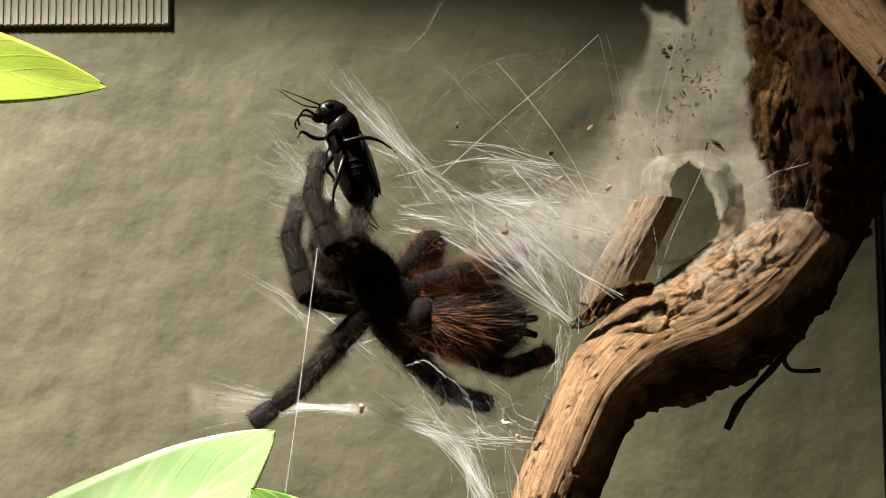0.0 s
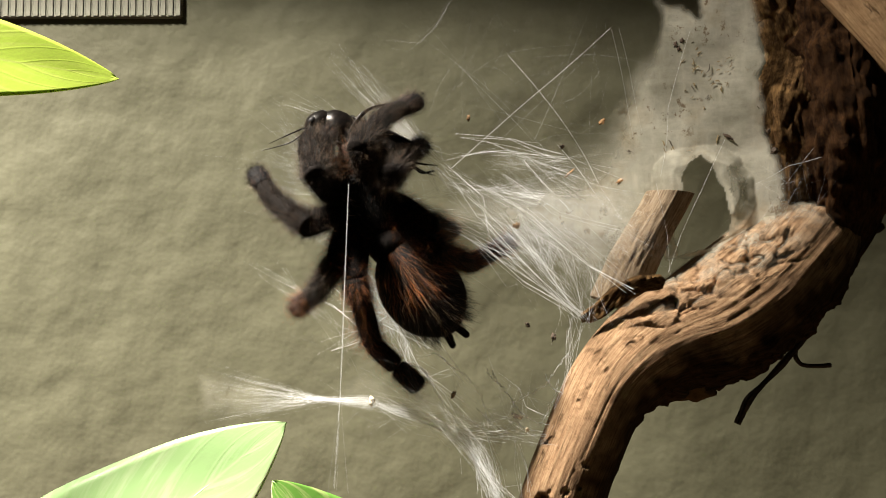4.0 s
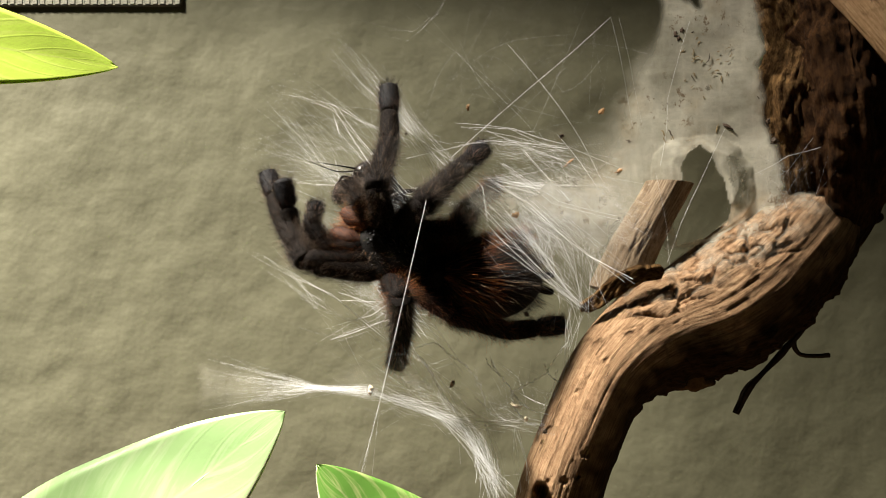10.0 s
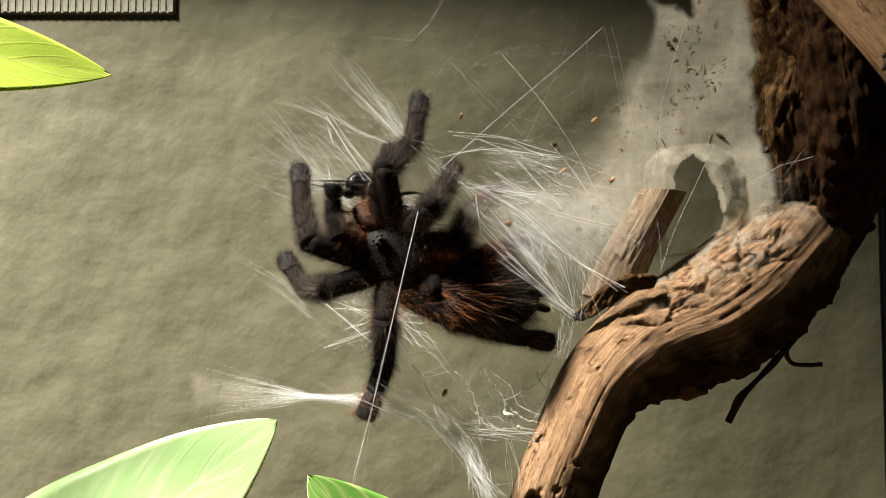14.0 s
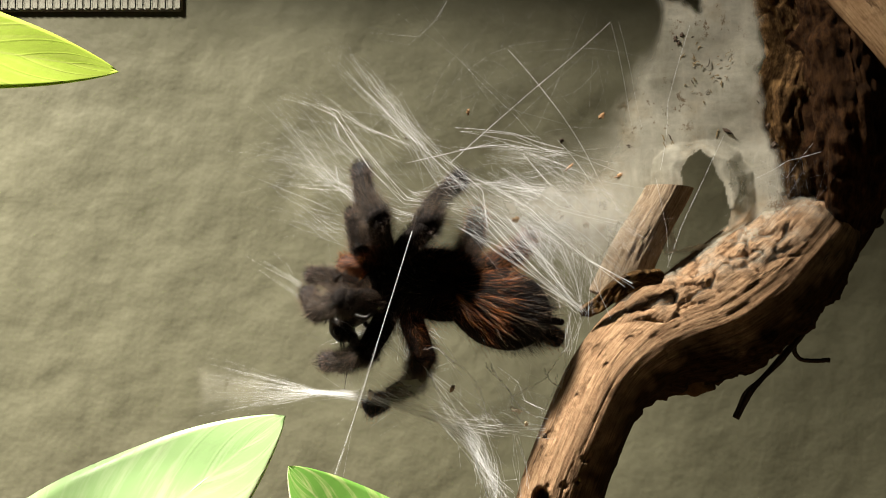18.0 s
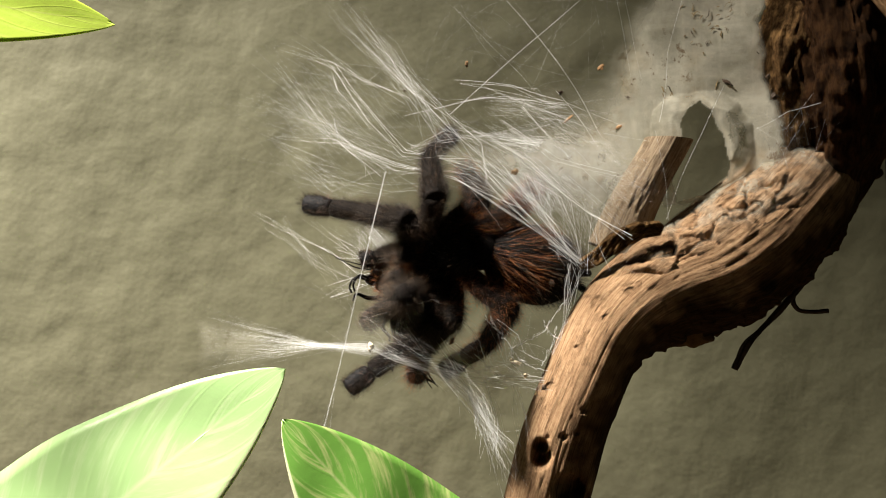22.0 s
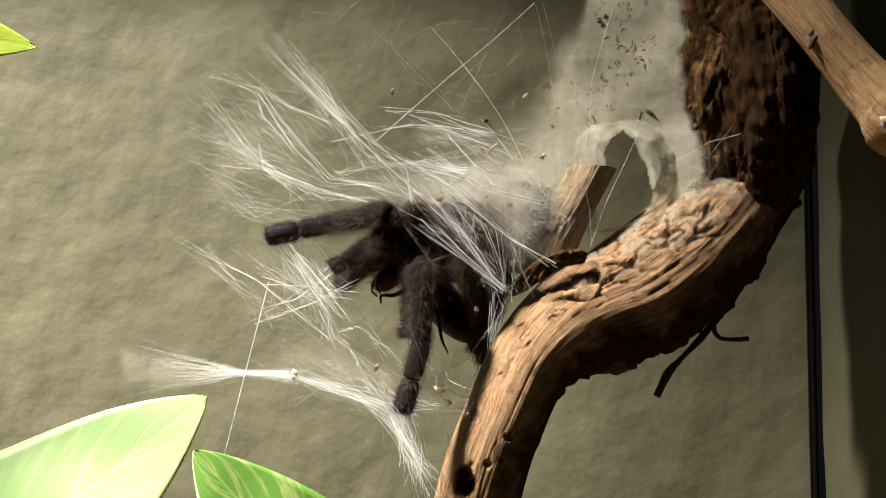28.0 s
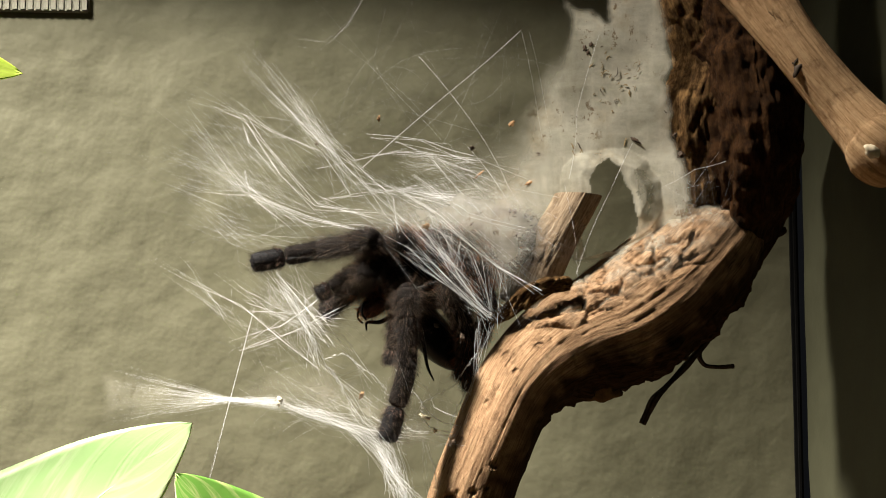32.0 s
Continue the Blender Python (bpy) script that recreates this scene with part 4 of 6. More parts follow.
ropes("silk_thread", [
    [(0.0372, 0.0000, 0.2764), (0.0192, 0.0020, 0.2608), (0.0015, 0.0040, 0.2456)],
    [(0.0372, 0.0000, 0.2764), (0.0407, 0.0020, 0.2623), (0.0430, 0.0060, 0.2527)],
    [(0.0389, 0.0000, 0.2764), (0.0417, 0.0020, 0.2663), (0.0447, 0.0060, 0.2540)],
    [(0.0027, 0.0100, 0.2715), (0.0168, 0.0040, 0.2560), (0.0317, 0.0000, 0.2401), (0.0412, -0.0040, 0.2290)],
    [(0.0150, 0.0200, 0.2753), (0.0259, 0.0060, 0.2578), (0.0342, -0.0000, 0.2414), (0.0406, -0.0040, 0.2306)],
    [(0.0550, 0.0000, 0.2764), (0.0500, 0.0020, 0.2586), (0.0482, 0.0000, 0.2428)],
    [(0.0620, -0.0020, 0.2513), (0.0564, -0.0040, 0.2398), (0.0509, -0.0060, 0.2295), (0.0477, -0.0080, 0.2213)],
    [(0.0469, 0.0000, 0.2415), (0.0481, -0.0060, 0.2295), (0.0482, -0.0080, 0.2207)],
    [(0.0093, 0.0100, 0.2531), (0.0220, 0.0060, 0.2473), (0.0349, 0.0060, 0.2422), (0.0478, 0.0060, 0.2397)],
    [(-0.0088, 0.0100, 0.2464), (0.0092, 0.0060, 0.2498), (0.0287, 0.0080, 0.2490), (0.0406, 0.0100, 0.2441)],
    [(0.0262, 0.0100, 0.2519), (0.0346, 0.0040, 0.2381), (0.0415, -0.0020, 0.2317)],
    [(-0.0044, -0.0040, 0.2000), (-0.0002, -0.0050, 0.1952), (0.0029, -0.0060, 0.1904), (0.0076, -0.0100, 0.1846), (0.0110, -0.0140, 0.1767)],
    [(0.0114, -0.0040, 0.2000), (0.0162, -0.0060, 0.1964), (0.0173, -0.0080, 0.1928), (0.0216, -0.0140, 0.1906)],
    [(0.0691, 0.0020, 0.2419), (0.0755, -0.0040, 0.2450), (0.0820, -0.0060, 0.2466)],
    [(0.0705, 0.0020, 0.2458), (0.0747, -0.0040, 0.2412), (0.0801, -0.0060, 0.2485)],
    [(0.0685, 0.0020, 0.2432), (0.0728, -0.0040, 0.2386), (0.0747, -0.0060, 0.2321)],
], SILK_BRIGHT, 0.000045, 1, 0.0002, "single fine silk thread")

ropes("silk_thread", [
    [(-0.0233, 0.0500, 0.2886), (-0.0075, 0.0300, 0.2795), (-0.0013, 0.0300, 0.2859), (0.0036, 0.0300, 0.2945)],
    [(0.0016, 0.0500, 0.2942), (0.0182, 0.0300, 0.2848), (0.0238, 0.0300, 0.2906)],
], SILK_FAINT, 0.00003, 3, 0.0012)
tangle("silk_tangle", (0.0015, 0.0000, 0.2424), (0.0434, 0.0120, 0.2247), 700, 0.026, SILK_FAINT, 0.000022, (1, 0.1, -0.35), 0.4)
tangle("silk_tangle", (0.0162, -0.0060, 0.2404), (0.0422, 0.0040, 0.2228), 420, 0.018, SILK, 0.000018, (0.9, 0.0, -0.7), 0.45, "dense gauzy silk before the retreat")
tangle("silk_tangle", (0.0234, -0.0080, 0.2316), (0.0416, 0.0000, 0.2149), 50, 0.016, SILK, 0.00002, (0.2, 0.0, -1), 0.35)
tangle("silk_tangle", (-0.0450, 0.0300, 0.2657), (-0.0098, 0.0500, 0.2377), 260, 0.03, SILK_FAINT, 0.000022, (0.8, 0.0, -0.5), 0.35)
tangle("silk_tangle", (-0.0281, 0.0140, 0.2233), (-0.0009, 0.0260, 0.2027), 90, 0.020, SILK, 0.00002, (0.6, 0.0, -0.8), 0.35)
tangle("silk_tangle", (-0.0269, -0.0100, 0.2024), (0.0165, 0.0000, 0.1853), 60, 0.02, SILK_FAINT, 0.00002, (1, 0.0, -0.3), 0.7)
tangle("silk_tangle", (0.0113, -0.0080, 0.1964), (0.0247, -0.0060, 0.1831), 30, 0.008, SILK, 0.00002, (0.6767, -0.0100, -0.6700), 0.9)
tangle("silk_tangle", (-0.0093, 0.0200, 0.2846), (0.0489, 0.0500, 0.2558), 55, 0.05, SILK_FAINT, 0.00002, (0.7, 0.0, 0.7), 0.8)
tangle("silk_tangle", (0.0649, -0.0060, 0.2471), (0.0824, 0.0040, 0.2306), 70, 0.014, SILK_FAINT, 0.00002, (0.5, -0.2, 0.9), 0.7)
# bright strands from the snare to the splinter
fan("silk_fan", [(0.0077, 0.0030, 0.2273), (0.0127, 0.0010, 0.2384), (0.0221, 0.0010, 0.2403), (0.0282, -0.0000, 0.2314)], [(0.0223, -0.0030, 0.2224), (0.0263, -0.0070, 0.2160), TIP], 26, 0.0011, SILK_BRIGHT, 0.000038)
fan("silk_fan", [(0.0108, 0.0030, 0.2266), (0.0131, 0.0010, 0.2378)], [(0.0204, -0.0050, 0.2241), (0.0290, -0.0080, 0.2119)], 9, 0.0006, SILK_BRIGHT, 0.00006)
fan("silk_fan", [(0.0059, 0.0050, 0.2428), (0.0121, 0.0030, 0.2400)], [(0.0221, 0.0010, 0.2384), (0.0345, 0.0000, 0.2345), (0.0407, -0.0020, 0.2293)], 26, 0.0016, SILK_BRIGHT, 0.00004)
fan("silk_fan", [(0.0047, 0.0110, 0.2535), (0.0085, 0.0090, 0.2499), (0.0085, 0.0090, 0.2453)], [(0.0190, 0.0110, 0.2489), (0.0287, 0.0040, 0.2446), (0.0378, 0.0060, 0.2410)], 40, 0.0022, SILK, 0.00003)
fan("silk_fan", [(0.0265, 0.0070, 0.2476), (0.0338, 0.0040, 0.2446), (0.0401, 0.0040, 0.2382)], [(0.0345, -0.0000, 0.2314), (0.0314, -0.0050, 0.2210), TIP], 30, 0.002, SILK, 0.000026)
tangle("silk_tangle", (0.0108, 0.0010, 0.2441), (0.0424, 0.0040, 0.2217), 420, 0.020, SILK, 0.00002, (0.9, 0.0, -0.5), 0.45)
tangle("silk_tangle", (0.0183, 0.0010, 0.2365), (0.0368, 0.0000, 0.2139), 60, 0.02, SILK, 0.00002, (0.5, 0.0, -0.9), 0.4)
# crinkled threads and wads low between snare and branch
def crinkled(name, paths, mat, r, label):
    """Slack threads that kink and curl on their way."""
    lines = []
    for q, p in enumerate(paths):
        for twin in range(2):
            c = curve_points(p, 14 * len(p))
            lines.append([v + np.array([noise.noise(Vector((i * 0.33, q * 7.1 + twin * 0.6, j))) for j in (1.0, 4.0, 8.0)]) * 0.0008 * math.sin(math.pi * i / (len(c) - 1)) ** 0.5 for i, v in enumerate(c)])
    v, f = fibres(lines, [r * (0.5 + 0.6 * rng.random()) for _ in lines])
    return part(name, mesh_of(name, v, f, [mat]), web, label, "stuff")


crinkled("silk_thread", [
    [(-0.0058, -0.0020, 0.2014), (-0.0047, -0.0020, 0.2004), (-0.0035, -0.0020, 0.1985), (-0.0007, -0.0020, 0.1935), (0.0035, -0.0020, 0.1874), (0.0066, -0.0020, 0.1801), (0.0099, -0.0020, 0.1702)],
    [(-0.0017, -0.0060, 0.2041), (0.0017, -0.0020, 0.2011), (0.0055, -0.0020, 0.1982), (0.0081, -0.0020, 0.1935), (0.0093, -0.0020, 0.1880)],
    [(-0.0063, -0.0020, 0.2031), (-0.0019, -0.0060, 0.2038), (0.0024, -0.0020, 0.2006)],
    [(0.0089, -0.0020, 0.2008), (0.0098, -0.0020, 0.1990), (0.0121, -0.0020, 0.1970), (0.0144, -0.0020, 0.1942), (0.0155, -0.0020, 0.1923), (0.0187, -0.0020, 0.1896), (0.0228, -0.0020, 0.1885)],
    [(0.0101, -0.0020, 0.2006), (0.0107, -0.0020, 0.1991), (0.0123, -0.0020, 0.1967)],
    [(0.0264, -0.0060, 0.2042), (0.0233, -0.0020, 0.1996), (0.0217, -0.0020, 0.1972), (0.0196, -0.0020, 0.1961), (0.0158, -0.0020, 0.1940), (0.0140, -0.0020, 0.1935)],
    [(0.0217, -0.0020, 0.1996), (0.0229, -0.0020, 0.1969), (0.0251, -0.0020, 0.1956)],
    [(0.0245, -0.0020, 0.1984), (0.0233, -0.0020, 0.1935), (0.0211, -0.0020, 0.1896)],
    [(0.0146, -0.0020, 0.1935), (0.0150, -0.0020, 0.1908), (0.0170, -0.0020, 0.1880), (0.0213, -0.0020, 0.1871)],
    [(0.0066, -0.0020, 0.1923), (0.0086, -0.0020, 0.1904), (0.0116, -0.0020, 0.1878), (0.0176, -0.0020, 0.1868), (0.0231, -0.0020, 0.1859)],
], SILK_BRIGHT, 0.00005, "crinkled bright silk thread")
ropes("silk_rope", [
    [(-0.0169, -0.0020, 0.1936), (-0.0105, -0.0020, 0.1914), (-0.0019, -0.0020, 0.1882), (0.0090, -0.0020, 0.1867), (0.0232, -0.0020, 0.1864)],
    [(-0.0118, -0.0020, 0.1916), (-0.0013, -0.0020, 0.1876), (0.0054, -0.0020, 0.1813), (0.0115, -0.0020, 0.1702)],
    [(-0.0013, -0.0020, 0.1876), (0.0078, -0.0020, 0.1801), (0.0136, -0.0020, 0.1702)],
    [(0.0017, -0.0020, 0.1872), (0.0088, -0.0020, 0.1786), (0.0119, -0.0020, 0.1702)],
    [(0.0146, -0.0020, 0.1850), (0.0156, -0.0020, 0.1801), (0.0165, -0.0020, 0.1725)],
    [(0.0161, -0.0020, 0.1845), (0.0178, -0.0020, 0.1786), (0.0182, -0.0020, 0.1741)],
    [(0.0090, -0.0020, 0.1862), (0.0115, -0.0020, 0.1801), (0.0130, -0.0020, 0.1726)],
    [(0.0271, -0.0060, 0.2117), (0.0265, -0.0060, 0.2057), (0.0264, -0.0020, 0.1996), (0.0244, -0.0020, 0.1935)],
    [(0.0276, -0.0060, 0.2117), (0.0274, -0.0020, 0.2032), (0.0250, -0.0020, 0.1947), (0.0236, -0.0020, 0.1918)],
    [(0.0263, -0.0060, 0.2093), (0.0264, -0.0020, 0.1996), (0.0232, -0.0020, 0.1923)],
], SILK_BRIGHT, 0.00004, 3, 0.0004, "taut silk strands at the branch foot")
fan("silk_fan", [(-0.0017, -0.0010, 0.1911), (0.0032, -0.0020, 0.1886), (0.0081, -0.0020, 0.1868)], [(0.0062, -0.0040, 0.1821), (0.0091, -0.0060, 0.1769), (0.0121, -0.0080, 0.1711)], 60, 0.0012, SILK_BRIGHT, 0.00004)
fan("silk_fan", [(-0.0192, 0.0010, 0.1953), (-0.0153, 0.0000, 0.1923)], [(-0.0054, -0.0010, 0.1907), (0.0019, -0.0020, 0.1878), (0.0104, -0.0040, 0.1868), (0.0220, -0.0050, 0.1863)], 30, 0.0009, SILK_BRIGHT, 0.00003)
tangle("silk_tangle", (-0.0054, -0.0040, 0.2003), (0.0240, -0.0020, 0.1844), 36, 0.010, SILK, 0.00002, (0.7840, -0.0060, -0.3880), 0.9)
tangle("silk_tangle", (0.0056, -0.0060, 0.1942), (0.0167, 0.0000, 0.1855), 40, 0.006, SILK, 0.00002, (0.5880, -0.0060, -0.4860), 1.2, "wad of crumpled silk")
ropes("silk_thread", [
    [(-0.0514, 0.0500, 0.2295), (-0.0262, 0.0200, 0.2148), (-0.0076, 0.0120, 0.1998)],
    [(-0.0225, 0.0200, 0.2300), (-0.0129, 0.0140, 0.2126), (-0.0050, 0.0120, 0.1998), (0.0039, 0.0060, 0.1923)],
    [(-0.0287, 0.0200, 0.2050), (-0.0168, 0.0160, 0.2114), (-0.0065, 0.0140, 0.2198)],
    [(-0.0199, 0.0200, 0.2261), (-0.0150, 0.0160, 0.2166), (-0.0090, 0.0140, 0.2075), (-0.0101, 0.0120, 0.2011)],
    [(-0.0158, 0.0180, 0.2286), (-0.0117, 0.0160, 0.2179), (-0.0128, 0.0140, 0.2075), (-0.0076, 0.0120, 0.1998)],
    [(-0.0326, 0.0300, 0.2241), (-0.0182, 0.0160, 0.2140), (-0.0025, 0.0120, 0.2075), (0.0052, 0.0080, 0.1973)],
], SILK_BRIGHT, 0.00006, 3, 0.0009, "bright silk strands below the prey")
ropes("silk_thread", [
    [(-0.0269, 0.0300, 0.2492), (-0.0259, 0.0300, 0.2450), (-0.0185, 0.0160, 0.2366), (-0.0165, 0.0160, 0.2326)],
    [(-0.0087, 0.0160, 0.2390), (-0.0002, 0.0040, 0.2398), (0.0099, 0.0040, 0.2418), (0.0176, 0.0040, 0.2425), (0.0238, -0.0060, 0.2430)],
    [(-0.0077, 0.0040, 0.2378), (-0.0002, 0.0040, 0.2353), (0.0087, 0.0040, 0.2316)],
    [(0.0023, 0.0040, 0.2494), (0.0125, 0.0040, 0.2508), (0.0219, -0.0060, 0.2468), (0.0269, -0.0060, 0.2456)],
    [(0.0035, 0.0040, 0.2527), (0.0150, 0.0040, 0.2515), (0.0257, -0.0060, 0.2456)],
    [(0.0099, 0.0040, 0.2424), (0.0195, -0.0060, 0.2343), (0.0281, -0.0060, 0.2257), (0.0293, -0.0060, 0.2135)],
    [(0.0125, 0.0040, 0.2444), (0.0244, -0.0060, 0.2344), (0.0380, -0.0060, 0.2295)],
    [(0.0144, 0.0040, 0.2418), (0.0281, -0.0060, 0.2294), (0.0392, -0.0060, 0.2196)],
    [(0.0176, 0.0040, 0.2483), (0.0281, -0.0060, 0.2356), (0.0374, -0.0060, 0.2258)],
    [(0.0087, 0.0040, 0.2341), (0.0195, -0.0060, 0.2220), (0.0290, -0.0060, 0.2122)],
    [(0.0062, 0.0040, 0.2303), (0.0176, 0.0040, 0.2202), (0.0290, -0.0060, 0.2120)],
    [(-0.0208, 0.0240, 0.2267), (-0.0133, 0.0240, 0.2160), (-0.0076, 0.0120, 0.2026)],
    [(-0.0187, 0.0240, 0.2234), (-0.0113, 0.0240, 0.2134), (-0.0057, 0.0120, 0.2052)],
    [(-0.0161, 0.0240, 0.2214), (-0.0077, 0.0120, 0.2103), (0.0001, 0.0120, 0.2052)],
    [(-0.0264, 0.0380, 0.2167), (-0.0133, 0.0240, 0.2140), (-0.0025, 0.0120, 0.2103)],
    [(-0.0050, 0.0120, 0.2001), (0.0014, 0.0120, 0.1924), (0.0102, 0.0040, 0.1852)],
    [(-0.0099, 0.0240, 0.2040), (-0.0037, 0.0120, 0.1988), (0.0027, 0.0120, 0.2001)],
    [(-0.0276, 0.0380, 0.2056), (-0.0133, 0.0240, 0.2094), (-0.0026, 0.0120, 0.2155)],
    [(-0.0140, 0.0240, 0.2187), (-0.0106, 0.0240, 0.2107), (-0.0090, 0.0240, 0.2040)],
    [(-0.0120, 0.0240, 0.2160), (-0.0038, 0.0120, 0.2116), (0.0026, 0.0120, 0.2103)],
], SILK_BRIGHT, 0.00005, 3, 0.0007, "crossing silk strands of the snare")
# wads where the prey is held at last
tangle("silk_tangle", (-0.0242, 0.0140, 0.2246), (-0.0009, 0.0260, 0.2014), 110, 0.020, SILK, 0.00002, (0.7, 0.0, -0.7), 0.4)


# ---- scraps caught in the silk ----
def scrap(place, size, mat, seed, label, name="debris"):
    ob = new(name, blob(name, [mat], [0.62 * c for c in size], 1.1, seed, 12, 14))
    if place[0] > 0.030 and place[2] > 0.23 and place[1] > 0.005:       # lies on the felted sheet
        place = (place[0], float(sheet_y(place[0], place[2])) - 0.0001, place[2])
        ob.matrix_world = pose(*place, 0, 0, -17) @ pose(0, 0, 0, 0, seed * 71, 0) @ Matrix.Diagonal((1.1, 0.3, 1.0, 1.0))
    else:
        ob.matrix_world = pose(*place, seed * 37, seed * 71, seed * 53)
    return tagged(ob, label, "debris", group="scraps in the web")


for seed, (p, s, m, l) in enumerate((
        ((0.0157, -0.0040, 0.2320), (0.0012, 0.0004, 0.0008), HUSK_TAN, "curled rust-brown husk caught in the silk"),
        ((0.0343, -0.0020, 0.2301), (0.0009, 0.0005, 0.0006), HUSK_TAN, "small tan husk caught in the silk"),
        ((0.0366, 0.0060, 0.2581), (0.0011, 0.0004, 0.0008), HUSK_TAN, "tan husk at the sheet's rim"),
        ((0.0643, 0.0080, 0.2533), (0.0016, 0.0006, 0.0006), HUSK_DARK, "black scrap above the web's mouth"),
        ((0.0430, 0.0080, 0.2507), (0.0006, 0.0005, 0.0013), HUSK_DARK, "dark splinter on the silk"),
        ((0.0400, 0.0080, 0.2478), (0.0006, 0.0005, 0.0007), HUSK_DARK, "dark crumb on the silk"),
        ((0.0411, 0.0090, 0.2443), (0.0005, 0.0004, 0.0022), HUSK_TAN, "thin brown splinter on the silk"),
        ((0.0284, 0.0080, 0.2451), (0.0020, 0.0004, 0.0005), HUSK_TAN, "thin brown splinter on the silk"),
        ((0.0267, 0.0080, 0.2513), (0.0008, 0.0005, 0.0008), HUSK_DARK, "dark crumb on the silk"),
        ((0.0056, 0.0200, 0.2602), (0.0010, 0.0005, 0.0008), HUSK_TAN, "tan crumb on a thread"),
        ((-0.0163, 0.0030, 0.1938), (0.0010, 0.0007, 0.0014), HUSK_PALE, "cream seed husk hanging on the silk rope"),
        ((0.0154, -0.0020, 0.1905), (0.0007, 0.0006, 0.0017), HUSK_PALE, "pale upright grain in the silk"),
        ((0.0175, -0.0040, 0.1876), (0.0010, 0.0005, 0.0006), HUSK_PALE, "pale flake in the silk"),
        ((0.0180, -0.0020, 0.2103), (0.0009, 0.0006, 0.0009), HUSK_DARK, "brown pellet on a thread"),
        ((0.0236, -0.0020, 0.2076), (0.0012, 0.0006, 0.0007), HUSK_DARK, "brown pellet on a thread"),
        ((0.0211, -0.0100, 0.1854), (0.0008, 0.0008, 0.0008), HUSK_DARK, "black crumb on the bark"),
        ((0.0017, 0.0040, 0.1951), (0.0014, 0.0006, 0.0010), HUSK_TAN, "brown leaf scrap in the silk"),
        ((-0.0087, 0.0060, 0.2516), (0.0004, 0.0004, 0.0004), HUSK_DARK, "tiny dark crumb on a thread"),
        ((0.0710, 0.0060, 0.2596), (0.0008, 0.0007, 0.0008), HUSK_DARK, "black scrap beside the bark"),
        ((0.0726, 0.0020, 0.2536), (0.0009, 0.0007, 0.0010), HUSK_DARK, "black scrap beside the bark"),
        ((0.0733, 0.0000, 0.2488), (0.0014, 0.0007, 0.0009), HUSK_DARK, "ragged dark bark crumb in the silk"),
        ((0.0664, 0.0060, 0.2615), (0.0003, 0.0003, 0.0003), HUSK_DARK, "tiny dark crumb on the silk"))):
    scrap(p, s, m, seed, l)
def sliver(place, length, width, mat, seed, label):
    """A thin curled flake of chaff lying on the felted sheet."""
    r = np.random.default_rng(seed)
    bend = r.normal(0, 0.35, 3)
    line = curve_points([(-length, 0, 0), (-length * 0.3, 0, bend[0] * length * 0.6), (length * 0.4, 0, bend[1] * length * 0.6), (length, 0, bend[2] * length)], 12)
    v, f, u = tube_grid(line, [width * (0.25 + 0.9 * math.sin(math.pi * (i + 0.5) / 12)) * (0.7 + 0.6 * r.random()) for i in range(12)], 6)
    v, f, u = capped(v, f, u, 6, 12)
    ob = new("chaff", mesh_of("chaff", [(p[0], p[1] * 0.3, p[2]) for p in v], f, [mat], smooth=False))
    ob.matrix_world = pose(place[0], float(sheet_y(place[0], place[1])) - 0.0001, place[1], 0, 360 * r.random(), -17)
    return tagged(ob, label, "debris", group="scraps in the web")


CHAFF = ((0.0565, 0.2740), (0.0588, 0.2715), (0.0578, 0.2690), (0.0600, 0.2672), (0.0618, 0.2640), (0.0600, 0.2628), (0.0592, 0.2650), (0.0640, 0.2690))
for seed in range(34):
    c = CHAFF[seed % 8]
    p = (c[0] + rng.normal(0, 0.0030), c[1] + rng.normal(0, 0.0028))
    if p[0] > 0.0690 or p[0] < 0.046:
        continue
    big = seed % 8 in (1, 2) and seed < 24
    sliver(p, 0.0003 + (0.0009 if big else 0.0004) * rng.random(), 0.00006 + 0.00010 * rng.random() ** 2, HUSK_DARK if seed % 6 == 0 else CHAFF_DRY, 300 + seed, "brown curl of chaff stuck to the silk sheet")
for seed in range(14):                  # a row of chaff along the upper rim of the mouth
    sliver((0.0500 + 0.013 * rng.random(), 0.2512 + rng.normal(0, 0.0006)), 0.0004 + 0.0007 * rng.random(), 0.00014, CHAFF_DRY if seed % 4 else HUSK_DARK, 500 + seed, "tan chaff along the rim of the web's mouth")
for i, p in enumerate(((0.0529, 0.0070, 0.2748), (0.0544, 0.0070, 0.2757), (0.0536, 0.0070, 0.2739))):
    scrap(p, (0.0008, 0.0006, 0.0007), HUSK_DARK, 90 + i, "black dropping stuck to the silk sheet")


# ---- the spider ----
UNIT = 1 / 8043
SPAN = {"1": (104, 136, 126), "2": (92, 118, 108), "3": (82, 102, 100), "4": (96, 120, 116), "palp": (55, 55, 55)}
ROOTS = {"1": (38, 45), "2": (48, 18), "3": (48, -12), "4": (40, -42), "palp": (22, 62)}


